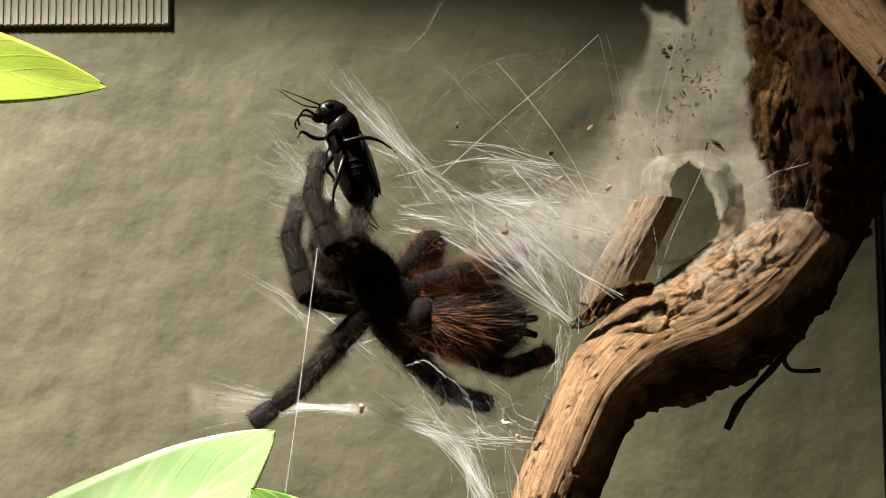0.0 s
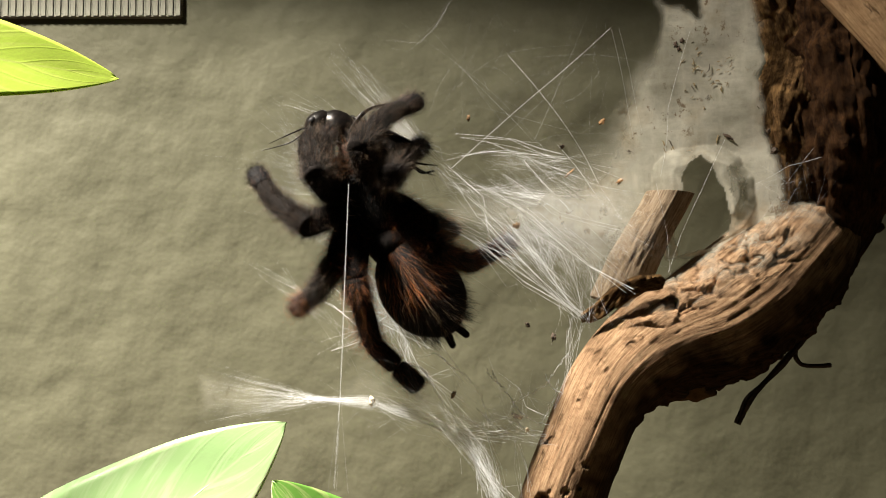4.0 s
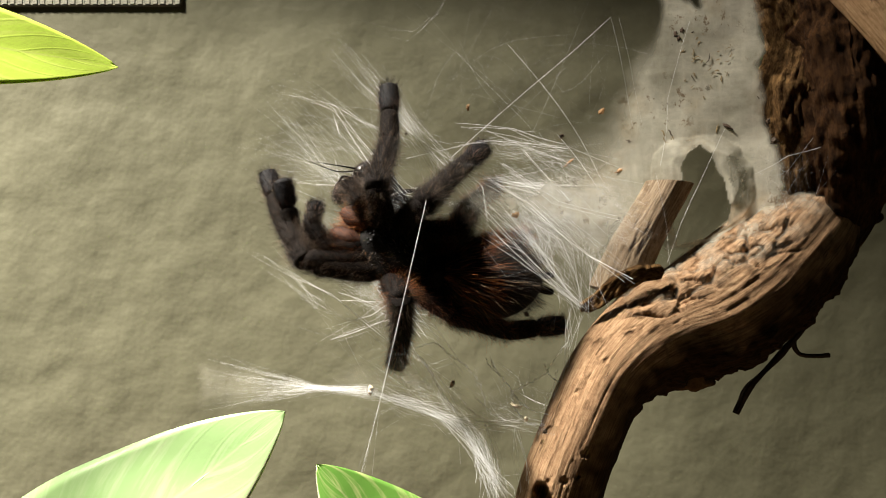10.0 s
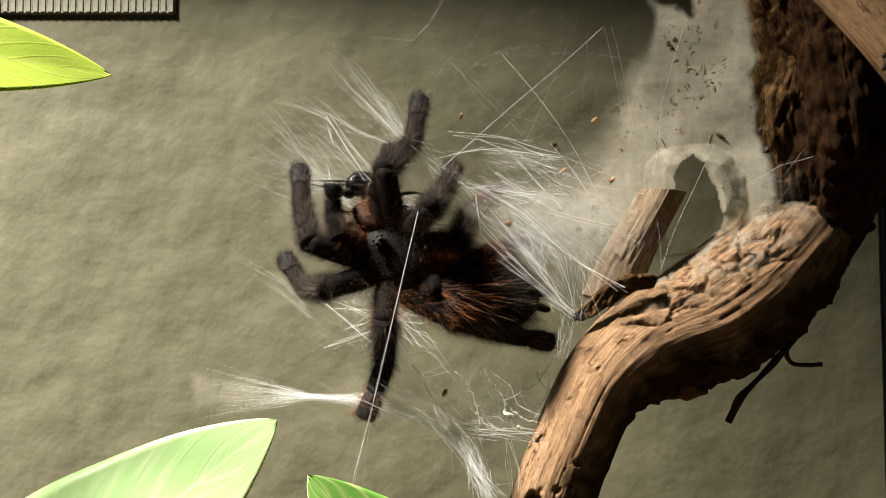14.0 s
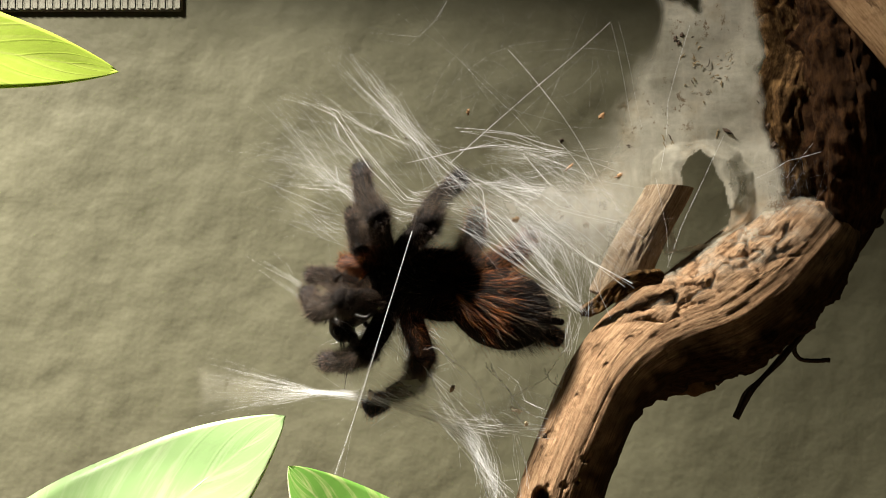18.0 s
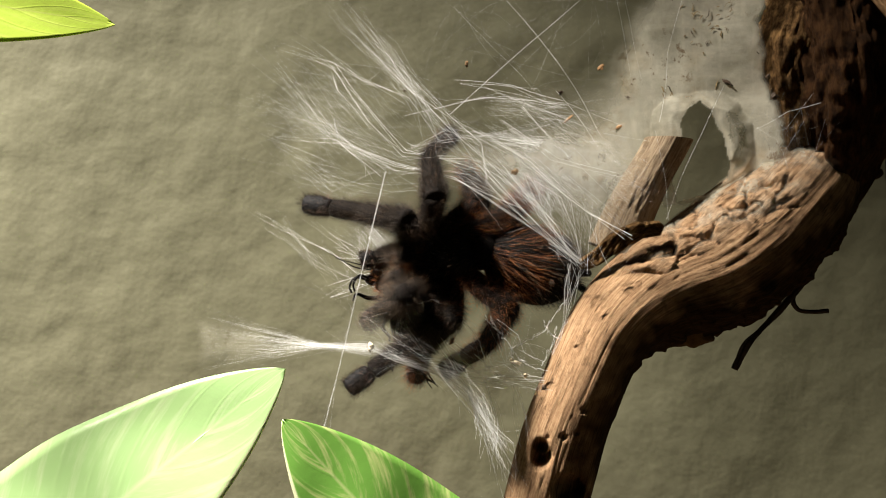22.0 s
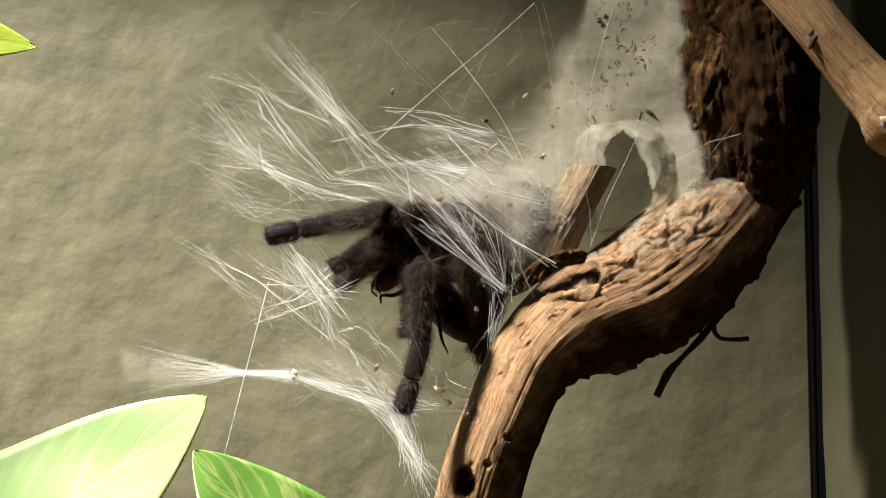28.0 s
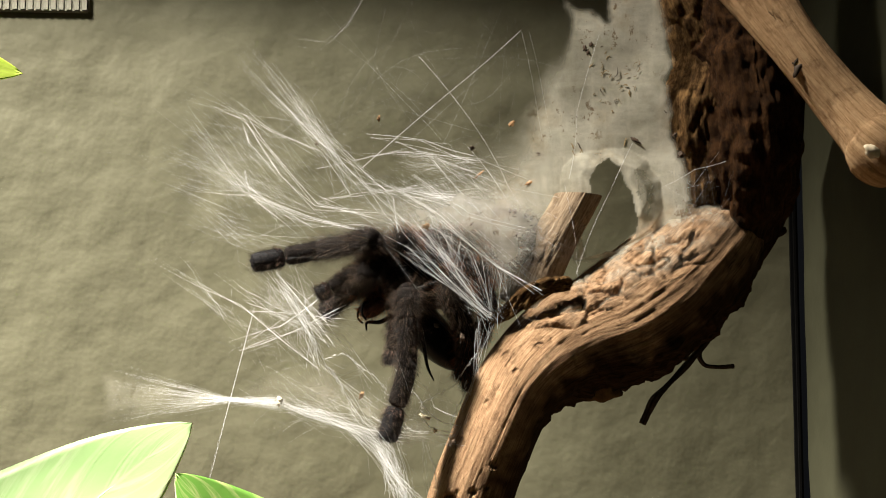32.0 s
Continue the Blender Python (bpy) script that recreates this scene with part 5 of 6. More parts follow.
def hair_mesh(name, line, rad, count, length, mat, lean=0.8, width=0.00007, keep=None):
    """Hairs that stand off a rounded form about line, leaning along it."""
    line, verts, faces = np.array(line), [], []
    tang = np.gradient(line, axis=0)
    tang /= np.linalg.norm(tang, axis=1)[:, None] + 1e-12
    for _ in range(count):
        s = rng.random() * (len(line) - 1)
        i = min(int(s), len(line) - 2)
        c = line[i] + (line[i + 1] - line[i]) * (s - i)
        t = tang[i]
        a = np.cross(t, (0.31, 0.2, 0.93))
        a /= np.linalg.norm(a)
        b = np.cross(t, a)
        g = rng.random() * 2 * math.pi
        o = math.cos(g) * a + math.sin(g) * b
        if keep and not keep(o, s / (len(line) - 1)):
            continue
        r = rad[i] + (rad[i + 1] - rad[i]) * (s - i)
        d = o + t * lean * (0.6 + 0.8 * rng.random()) + rng.normal(0, 0.25, 3)
        d /= np.linalg.norm(d)
        L = length * (0.45 + rng.random() * 0.9)
        w = np.cross(d, rng.normal(0, 1, 3))
        w = w / np.linalg.norm(w) * width / 2
        p = c + o * r * 0.92
        q = p + d * L * 0.55
        e = p + d * L + t * L * 0.18
        n = len(verts)
        verts += [p - w, p + w, q + w * 0.7, q - w * 0.7, e]
        faces += [(n, n + 1, n + 2, n + 3), (n + 3, n + 2, n + 4)]
    return mesh_of(name, verts, faces, [mat], smooth=False)


def spindle(name, y0, y1, radii, mat, segs=16, flat=1.0):
    """A closed rounded segment along local y."""
    k = np.linspace(0, len(radii) - 1, 22)
    r = np.interp(k, range(len(radii)), radii)
    r[0], r[-1] = r[0] * 0.45, r[-1] * 0.35
    r[1], r[-2] = r[1] * 0.85, r[-2] * 0.8
    line = np.stack([np.zeros(22), np.linspace(y0, y1, 22), np.zeros(22)], 1)
    v, f, u = tube_grid(line, r, segs)
    v, f, u = capped(v, f, u, segs, 22)
    v = [np.array((p[0], p[1], p[2] * flat)) for p in v]
    return mesh_of(name, v, f, [mat]), line, r


spider = tagged(new("tarantula"), "black hairy tarantula with a rust-red abdomen", "spider")
limbs = []          # (root in spider space, lengths, [femur, tibia, metatarsus])


def leg(kind, right):
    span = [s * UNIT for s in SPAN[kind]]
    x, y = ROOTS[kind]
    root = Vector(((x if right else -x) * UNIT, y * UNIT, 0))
    k = 0.82 if kind == "palp" else 1.06
    me, line, r = spindle("leg_femur", -0.0006, span[0] + 0.0009, [0.0021 * k, 0.0025 * k, 0.0024 * k, 0.0021 * k], CUTICLE)
    femur = part("leg_femur" if kind != "palp" else "palp_femur", me, spider)
    part("hair", hair_mesh("hair", line, r, 2100, 0.0019 * k, HAIR, 0.8, 0.00004), femur, "dark brown leg hair", "stuff")
    part("long_hair", hair_mesh("long_hair", line, r, 630, 0.0034 * k, HAIR_GREY if kind in "12" else HAIR_RUST, 0.4, 0.000026), femur, "long dark bristles", "stuff")
    # patella and tibia are one bent piece
    me, line, r = spindle("leg_tibia", 0.3 * span[1], span[1] + 0.0008, [0.0021 * k, 0.0022 * k, 0.0021 * k, 0.0018 * k], CUTICLE)
    tibia = part("leg_tibia" if kind != "palp" else "palp_tibia", me, spider)
    me2, line2, r2 = spindle("patella", -0.0011, 0.36 * span[1], [0.0022 * k, 0.0025 * k, 0.0023 * k, 0.0021 * k], CUTICLE)
    part("patella", me2, tibia)
    part("hair", hair_mesh("hair", np.vstack([line2, line]), np.concatenate([r2, r]), 3900, 0.0018 * k, HAIR, 0.8, 0.00004), tibia, "dark brown leg hair", "stuff")
    part("long_hair", hair_mesh("long_hair", np.vstack([line2, line]), np.concatenate([r2, r]), 1200, 0.0032 * k, HAIR_GREY if kind != "4" else HAIR_RUST, 0.35, 0.000026), tibia, "long pale bristles", "stuff")
    me, line, r = spindle("leg_metatarsus", -0.0008, span[2] * 0.52, [0.0018 * k, 0.0020 * k, 0.0020 * k, 0.0018 * k], CUTICLE)
    meta = part("leg_metatarsus" if kind != "palp" else "palp_metatarsus", me, spider)
    me2, line2, r2 = spindle("tarsus", span[2] * 0.50, span[2], [0.0018 * k, 0.0021 * k, 0.0021 * k, 0.0019 * k], TARSUS, flat=0.8)
    part("tarsus", me2, meta, "broad blue-black brush foot")
    part("hair", hair_mesh("hair", np.vstack([line, line2]), np.concatenate([r, r2]), 2500, 0.0013 * k, HAIR, 0.9, 0.00004), meta, "short dark leg hair", "stuff")
    part("pale_hair", hair_mesh("pale_hair", np.vstack([line, line2]), np.concatenate([r, r2]), 720, 0.0023 * k, HAIR_RUST if kind in "34" else HAIR_GREY, 0.35, 0.000026), meta, "rusty bristles", "stuff")
    part("pale_ring", hair_mesh("pale_ring", line2[:7], r2[:7], 160, 0.0012 * k, HAIR_RING, 0.6, 0.00006), meta, "ring of pinkish grey hair", "stuff")
    limbs.append((root, span, [femur, tibia, meta]))


def body():
    # carapace: low oval shield with radial furrows and a raised eye mound
    verts, faces = [], []
    rings, segs = 18, 40
    for i in range(rings + 1):
        th = math.pi * i / rings
        for k in range(segs):
            ph = 2 * math.pi * k / segs
            d = Vector((math.sin(th) * math.cos(ph), math.sin(th) * math.sin(ph), math.cos(th)))
            furrow = 1 + 0.05 * math.cos(8 * ph) * math.sin(th) ** 2
            taper = 1 - 0.18 * d.y
            z = d.z * (0.0034 if d.z > 0 else 0.0022)
            z += 0.0016 * math.exp(-((d.x * 0.0072) ** 2 + (d.y * 0.0092 - 0.0055) ** 2) / 0.0000035) * (1 if d.z > 0 else 0)
            verts.append((d.x * 0.0072 * taper * furrow, d.y * 0.0092, z))
    for i in range(rings):
        for k in range(segs):
            faces.append((i * segs + k, (i + 1) * segs + k, (i + 1) * segs + (k + 1) % segs, i * segs + (k + 1) % segs))
    shield = part("carapace", mesh_of("carapace", verts, faces, [CARAPACE]), spider, "shiny black carapace with furrows")
    line = np.stack([np.zeros(16), np.linspace(-0.0085, 0.0075, 16), np.zeros(16)], 1)
    r = 0.0058 * np.sqrt(np.clip(1 - (line[:, 1] / 0.0098) ** 2, 0.05, 1))
    m = hair_mesh("hair", line, r, 2600, 0.0026, HAIR, 0.4, keep=lambda o, s: o[2] > -0.3)
    h = part("hair", m, shield, "dark brown body hair", "stuff")
    h.scale = (1.15, 1, 0.62)
    m = hair_mesh("silver_hair", line[6:14], r[6:14], 170, 0.0011, HAIR_SILVER, 0.6, 0.00006, keep=lambda o, s: o[2] > 0.55)
    part("silver_hair", m, shield, "silvery grey hair patch on the shield", "stuff").scale = (1.15, 1, 0.66)
    m = hair_mesh("long_hair", line, r, 420, 0.0034, HAIR_BLOND, 0.3, 0.00004, keep=lambda o, s: o[2] > 0)
    h = part("long_hair", m, shield, "golden grey body hair", "stuff")
    h.scale = (1.15, 1, 0.62)
    eye = blob("eye", [EYE], (0.00045, 0.00045, 0.0004), 0.0, 0, 8, 10)
    for x, y, s in ((-0.0006, 0.0058, 1), (0.0006, 0.0058, 1), (-0.0014, 0.0062, 0.8), (0.0014, 0.0062, 0.8), (-0.0013, 0.0050, 0.7), (0.0013, 0.0050, 0.7), (-0.0006, 0.0067, 0.7), (0.0006, 0.0067, 0.7)):
        e = part("eye", eye, shield)
        e.location, e.scale = (x, y, 0.0045 - abs(x) * 0.3), (s, s, s)
    # chelicerae
    for side in (-1, 1):
        v = blob("chelicera", [FANG], (0.0024, 0.0044, 0.0028), 0.1, side + 3, 14, 18)
        c = part("chelicera", v, spider, "brown chelicera with pinkish hair")
        c.location, c.rotation_euler = (side * 0.0024, 0.0112, -0.0010), (radians(-18), 0, radians(-4 * side))
        line = np.stack([np.zeros(10), np.linspace(-0.0035, 0.0040, 10), np.zeros(10)], 1)
        r = 0.0024 * np.sqrt(np.clip(1 - (line[:, 1] / 0.0046) ** 2, 0.05, 1))
        part("hair", hair_mesh("hair", line, r, 620, 0.0017, HAIR_RUST, 0.9), c, "rusty chelicera hair", "stuff")
        part("dark_hair", hair_mesh("dark_hair", line, r, 200, 0.0018, HAIR, 0.7), c, "dark chelicera hair", "stuff")
        fl = curve_points([(side * -0.0004, 0.0040, -0.0006), (side * -0.0006, 0.0052, -0.0022), (side * -0.001, 0.0046, -0.0040)], 10)
        v, f, u = tube_grid(fl, np.linspace(0.0006, 0.0001, 10), 8)
        part("fang", mesh_of("fang", v, f, [EYE]), c, "curved black fang")
    # coxae under the shield
    for kind in ("1", "2", "3", "4"):
        for side in (-1, 1):
            x, y = ROOTS[kind]
            c = part("coxa", blob("coxa", [CUTICLE], (0.0026, 0.0021, 0.0020), 0.1, 4, 10, 12), spider)
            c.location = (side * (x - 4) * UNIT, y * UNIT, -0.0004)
    # abdomen, hinged at the waist; local y runs back to the spinnerets
    hub = part("abdomen", blob("abdomen", [CUTICLE], (0.0088, 0.0118, 0.0078), 0.06, 2, 24, 32), spider, "egg-shaped abdomen, rust-red in front and black behind")
    hub.data.transform(Matrix.Translation((0, 0.0118, 0)))
    line = np.stack([np.zeros(24), np.linspace(0.0008, 0.0228, 24), np.zeros(24)], 1)
    r = 0.0080 * np.sqrt(np.clip(1 - ((line[:, 1] - 0.0118) / 0.0122) ** 2, 0.03, 1))
    part("rust_hair", hair_mesh("rust_hair", line[:11], r[:11], 1500, 0.0052, HAIR_RUST, 1.3, 0.00005, keep=lambda o, s: o[2] > -0.35), hub, "long rust-red hair", "stuff")
    part("black_hair", hair_mesh("black_hair", line, r, 6500, 0.0032, HAIR, 1.0, 0.00005), hub, "dense black hair", "stuff")
    part("blond_hair", hair_mesh("blond_hair", line[2:], r[2:], 520, 0.0056, HAIR_BLOND, 0.8, 0.00004), hub, "scattered pale bristles", "stuff")
    for side in (-1, 1):
        sp, _, _ = spindle("spinneret", 0, 0.0046, [0.0010, 0.0009, 0.0007], CUTICLE, 10)
        s = part("spinneret", sp, hub)
        s.location, s.rotation_euler = (side * 0.0011, 0.0222, -0.0012), (0, 0, radians(-12 * side))
    waist = part("waist", blob("waist", [CUTICLE], (0.0046, 0.0040, 0.0034), 0.05, 1, 8, 12), spider)
    waist.location = (0, -0.0098, 0)
    return hub


abdomen = body()
for kind in ("1", "2", "3", "4"):
    leg(kind, True)
for kind in ("1", "2", "3", "4"):
    leg(kind, False)
leg("palp", True)
leg("palp", False)

# ---- the cricket ----
cricket = tagged(new("cricket"), "dead black field cricket held as prey", "cricket")


def build_cricket():
    """Head towards local x, back towards local z; about 25 mm long."""
    head = part("head", blob("head", [CRICKET], (0.0029, 0.0031, 0.0037), 0.05, 1, 18, 22), cricket, "round glossy black head bent to the chest")
    head.matrix_basis = pose(0.0100, 0, -0.0016, 0, -18, 0)
    face = part("mouth", blob("mouth", [CRICKET], (0.0015, 0.0016, 0.0016), 0.16, 9, 12, 14), head)
    face.location = (-0.0012, 0, -0.0031)
    for s in (-1, 1):
        e = part("eye", blob("eye", [EYE], (0.0008, 0.0006, 0.0010), 0, 1, 8, 10), head)
        e.location = (0.0010, s * 0.0026, -0.0012)
        a = curve_points([(0.0012, s * 0.0012, -0.0030), (0.0020, s * 0.0024, -0.0070), (0.0042 - s * 0.0012, s * 0.004, -0.0125)], 16)
        v, f, u = tube_grid(a, np.linspace(0.00024, 0.00006, 16), 6)
        part("antenna", mesh_of("antenna", v, f, [CRICKET]), head)
        a = curve_points([(-0.0012, s * 0.0012, -0.0040), (-0.0006, s * 0.0022, -0.0066), (-0.0026, s * 0.0022, -0.0080), (-0.0042, s * 0.0018, -0.0076)], 14)
        v, f, u = tube_grid(a, np.linspace(0.00034, 0.00024, 14), 6)
        part("mouth_feeler", mesh_of("mouth_feeler", v, f, [CRICKET]), head)
    p = part("collar", blob("collar", [CRICKET], (0.0046, 0.0036, 0.0038), 0.05, 2, 18, 20), cricket, "saddle-shaped black neck shield")
    p.matrix_basis = pose(0.0058, 0, -0.0002, 0, -14, 0)
    chest = part("chest", blob("chest", [CRICKET], (0.0042, 0.0031, 0.0030), 0.12, 6, 14, 18), cricket)
    chest.location = (0.0026, 0, -0.0012)
    b = part("body", blob("body", [CRICKET], (0.0092, 0.0038, 0.0041), 0.05, 3, 18, 20), cricket)
    b.location = (-0.0046, 0, -0.0004)
    for i in range(6):
        w = 0.0039 - 0.00006 * (i - 1) ** 2
        g, _, _ = spindle("ring", -0.0007, 0.0007, [w * 0.93, w, w * 0.93], CRICKET, 20)
        o = part("ring", g, b)
        o.matrix_basis = pose(0.0022 - i * 0.0016, 0, 0, 0, 0, 90)
    legs = (
        # fore, middle and hind pair: hip, knee, ankle, claw of the two sides
        ((0.0056, 0.0026, -0.0026), (0.0042, 0.0040, -0.0052), (0.0020, 0.0036, -0.0050), (0.0006, 0.0030, -0.0062)),
        ((0.0052, -0.0026, -0.0026), (0.0060, -0.0040, -0.0060), (0.0078, -0.0030, -0.0088), (0.0066, -0.0022, -0.0104)),
        ((0.0022, 0.0032, -0.0016), (0.0020, 0.0048, 0.0026), (0.0006, 0.0046, 0.0060), (-0.0018, 0.0038, 0.0088)),
        ((0.0016, -0.0030, -0.0020), (-0.0010, -0.0044, -0.0050), (-0.0040, -0.0036, -0.0044), (-0.0050, -0.0030, -0.0050)),
        ((-0.0008, 0.0030, -0.0022), (-0.0046, 0.0042, -0.0048), (-0.0086, 0.0040, -0.0072), (-0.0118, 0.0034, -0.0080)),
        ((-0.0030, -0.0034, -0.0010), (-0.0100, -0.0054, 0.0030), (-0.0150, -0.0046, 0.0010), (-0.0178, -0.0040, 0.0026)))
    for i, pts in enumerate(legs):
        k = 1.35 if i == 5 else 1.0
        c = curve_points([(*q, r) for q, r in zip(pts, (0.0007 * k, 0.00054, 0.00034, 0.00018))], 24)
        v, f, u = tube_grid(c[:, :3], c[:, 3], 8)
        part("leg", mesh_of("leg", v, f, [CRICKET]), cricket)
    for s in (-1, 1):
        w = part("wing", blob("wing", [CRICKET], (0.0078, 0.0026, 0.0007), 0.1, 5 + s, 12, 14), cricket, "folded black wing")
        w.matrix_basis = pose(-0.0030, s * 0.0016, 0.0035, s * -26, 3, 0)
        c = curve_points([(-0.0130, s * 0.0009, 0), (-0.0160, s * 0.0022, 0.0004), (-0.0185, s * 0.0030, 0.0012)], 10)
        v, f, u = tube_grid(c, np.linspace(0.0003, 0.00008, 10), 6)
        part("tail_feeler", mesh_of("tail_feeler", v, f, [CRICKET]), cricket)


build_cricket()

# ---- a loose dragline that the spider drags about ----
dragline = tagged(new("dragline"), "long loose silk thread stretched before the spider", "silk thread")


def build_dragline():
    """Three threads side by side along local y, fraying at the lower end."""
    lines = []
    for i in range(9):
        o = rng.normal(0, 1, 3) * (0.00006, 0, 0.00006)
        d = rng.normal(0, 1, 3) * (0.0016, 0, 0.0010)
        end = 0.066 if i > 2 else 0.058
        lines.append(curve_points([o, (o[0], 0.02, o[2]), (o[0] * 0.5, 0.042, o[2]), (d[0], end, d[2])], 24))
    v, f = fibres(lines, 0.000014)
    part("thread", mesh_of("thread", v, f, [SILK]), dragline, kind="stuff")


build_dragline()


# ---- what moves ----
stances = []


def stance(t, place, heading, pitch, rear, *rest):
    """One posture: the body's place and heading, the abdomen and, for each limb, (turn, lift) of its three pieces in the body's space."""
    stances.append((t, Vector(place), heading, pitch, [rear] + [tuple(r[i:i + 2]) for r in rest[:10] for i in (0, 2, 4)], Vector(rest[10]), rest[11]))


def unit(a):
    return Vector((math.cos(radians(a[1])) * math.cos(radians(a[0])), math.cos(radians(a[1])) * math.sin(radians(a[0])), math.sin(radians(a[1]))))


def body_turn(heading, pitch):
    h, p = radians(heading), radians(pitch)
    y, z = Vector((math.cos(h), 0, math.sin(h))), Vector((0, -1, 0))
    y, z = y * math.cos(p) + z * math.sin(p), z * math.cos(p) - y * math.sin(p)
    x = y.cross(z)
    return Matrix((x, y, z)).transposed()


def along(p, d, up=(0, 0, 1)):
    """The pose at p with y along d and z as near to up as can be."""
    y = d.normalized()
    z = Vector(up) - y * Vector(up).dot(y)
    if z.length < 0.2:
        z = Vector((0, 1, 0)) - y * y.y
    z.normalize()
    m = Matrix((y.cross(z), y, z)).transposed().to_4x4()
    m.translation = p
    return m


def motions():
    stance(0, (-0.0112, 0.0020, 0.2184), 153, -15, (-66, -26),
           (96, 63, 55, -21, 34, -39), (80, 54, 36, -48, 36, -43), (-15, 1, 160, -68, 163, -80), (-54, 12, -34, -61, 1, -60), (115, 58, 51, -18, 35, -44), (-179, 44, 156, -26, 153, 1), (-107, -15, -111, -36, -78, -50), (-83, -14, -84, -12, -31, -51), (66, 21, 47, 2, 59, -39), (70, 21, 47, 13, 38, -42),
           (-0.0189, 0.0060, 0.2512), 105)
    stance(2.7, (-0.0112, 0.0020, 0.2184), 153, -15, (-66, -26),
           (96, 63, 55, -21, 34, -39), (80, 54, 36, -48, 36, -43), (-15, 1, 160, -68, 163, -80), (-54, 12, -34, -61, 1, -60), (115, 58, 51, -18, 35, -44), (-179, 44, 156, -26, 153, 1), (-107, -15, -111, -36, -78, -50), (-83, -14, -84, -12, -31, -51), (66, 21, 47, 2, 59, -39), (70, 21, 47, 13, 38, -42),
           (-0.0189, 0.0060, 0.2512), 105)
    stance(4.5, (-0.0193, -0.0040, 0.2414), 110, 0, (-87, -8),
           (85, 76, 26, -55, 5, -56), (-61, 71, 44, -67, 21, -64), (-84, 16, -10, -71, 3, -67), (-79, 22, -46, -57, 5, -27), (104, 79, 89, -55, 23, -68), (-166, 57, 96, -41, 69, -43), (-139, 39, 170, -51, 154, -47), (-136, 45, -114, -31, -81, -2), (13, 75, 54, -63, 94, -55), (119, 68, 75, -41, 60, -52),
           (-0.0189, 0.0050, 0.2533), 168)
    stance(5, (-0.0150, -0.0040, 0.2394), 110, 0, (-88, -9),
           (46, 68, 21, -49, 26, -37), (-29, 71, -14, -63, 4, -45), (-72, 33, -3, -60, -26, -52), (-94, 22, -29, -63, 5, -29), (125, 67, 92, -46, 56, -44), (180, 63, 109, -40, 77, -38), (-169, 26, 142, -61, 69, -37), (-137, 53, -112, -2, -94, -24), (14, 64, 63, -64, -75, -75), (103, 11, 55, -30, 7, -56),
           (-0.0110, 0.0130, 0.2522), 155)
    stance(6, (-0.0155, -0.0040, 0.2411), 107, 0, (-83, -8),
           (41, 63, 15, -45, 28, -32), (-84, 63, 12, -49, 8, -31), (-74, -5, -5, -59, -8, -49), (-80, -4, -34, -55, 17, -38), (178, 66, 101, -50, 82, -28), (-173, 37, 97, -54, 70, -49), (-142, 36, 173, -48, 159, -25), (-122, 42, -107, -2, -94, -27), (-14, 64, 68, -53, 100, -61), (146, 22, 58, -31, 17, -28),
           (-0.0105, 0.0130, 0.2517), 153)
    stance(7, (-0.0139, -0.0040, 0.2342), 116, 0, (-58, -8),
           (50, 22, 12, -50, 27, -23), (-8, 61, 1, -62, 8, -45), (-52, 37, 1, -64, -10, -58), (-48, -1, -28, -62, 10, -48), (124, 43, 78, -47, 66, -37), (179, 3, 85, -59, 114, -34), (-158, 0, 134, -30, 132, -27), (-77, 29, -101, -43, -90, -24), (43, 68, 75, -26, 35, -67), (125, 40, 94, -34, 54, -53),
           (-0.0095, 0.0130, 0.2493), 157)
    stance(8, (-0.0135, -0.0040, 0.2333), 130, 0, (-68, -9),
           (49, 55, 4, -52, 18, -33), (-23, 64, -13, -57, 1, -45), (-65, 24, -14, -63, -24, -61), (-73, -2, -23, -60, -12, -54), (116, 50, 77, -52, 60, -46), (149, 5, 78, -55, 96, -44), (-140, 37, -139, -26, -143, -36), (-106, -3, -84, 0, -75, 3), (71, 55, 40, 9, 7, -41), (112, 8, 74, -9, 20, -55),
           (-0.0110, 0.0130, 0.2478), 162)
    stance(9, (-0.0104, -0.0020, 0.2259), 150, 0, (-76, -10),
           (31, 65, 15, -26, 19, -35), (-23, 55, -6, -56, -8, -41), (-59, 38, -7, -65, -25, -37), (-68, 13, -36, -66, -42, -66), (127, 27, 60, -47, 60, -36), (122, 19, 70, -54, 30, -65), (-139, 65, -143, -57, -151, -32), (-96, 19, -103, -46, -99, -36), (55, 50, 60, -50, 174, -56), (131, 4, 59, -28, 49, 9),
           (-0.0114, 0.0150, 0.2369), 117)
    stance(10, (-0.0104, -0.0020, 0.2239), 152, 0, (-66, -10),
           (41, 60, 16, -45, 30, -26), (-29, 57, -11, -49, -16, -36), (-65, 27, 5, -58, -17, -43), (-67, 2, -44, -61, -32, -70), (119, 6, 61, -45, 49, -33), (112, 6, 74, -44, 39, 9), (-123, 58, -153, -57, -164, -52), (-95, 0, -79, -30, -55, -23), (51, 38, 65, -47, 149, -60), (121, 5, 67, -14, 19, -36),
           (-0.0118, 0.0150, 0.2354), 117)
    stance(12, (-0.0109, -0.0020, 0.2231), 148, 0, (-62, -10),
           (46, 36, -2, -42, 8, -34), (-23, 54, -7, -49, -17, -35), (-48, 18, 12, -52, -21, -43), (-59, 2, -35, -66, -36, -63), (118, 7, 53, -44, 66, -41), (117, 6, 54, -27, 22, 7), (-157, 48, -155, -49, -153, 2), (-83, 0, -65, -31, -60, -38), (48, 8, 68, -45, 167, -69), (117, 6, 60, 8, -11, -48),
           (-0.0118, 0.0150, 0.2353), 117)
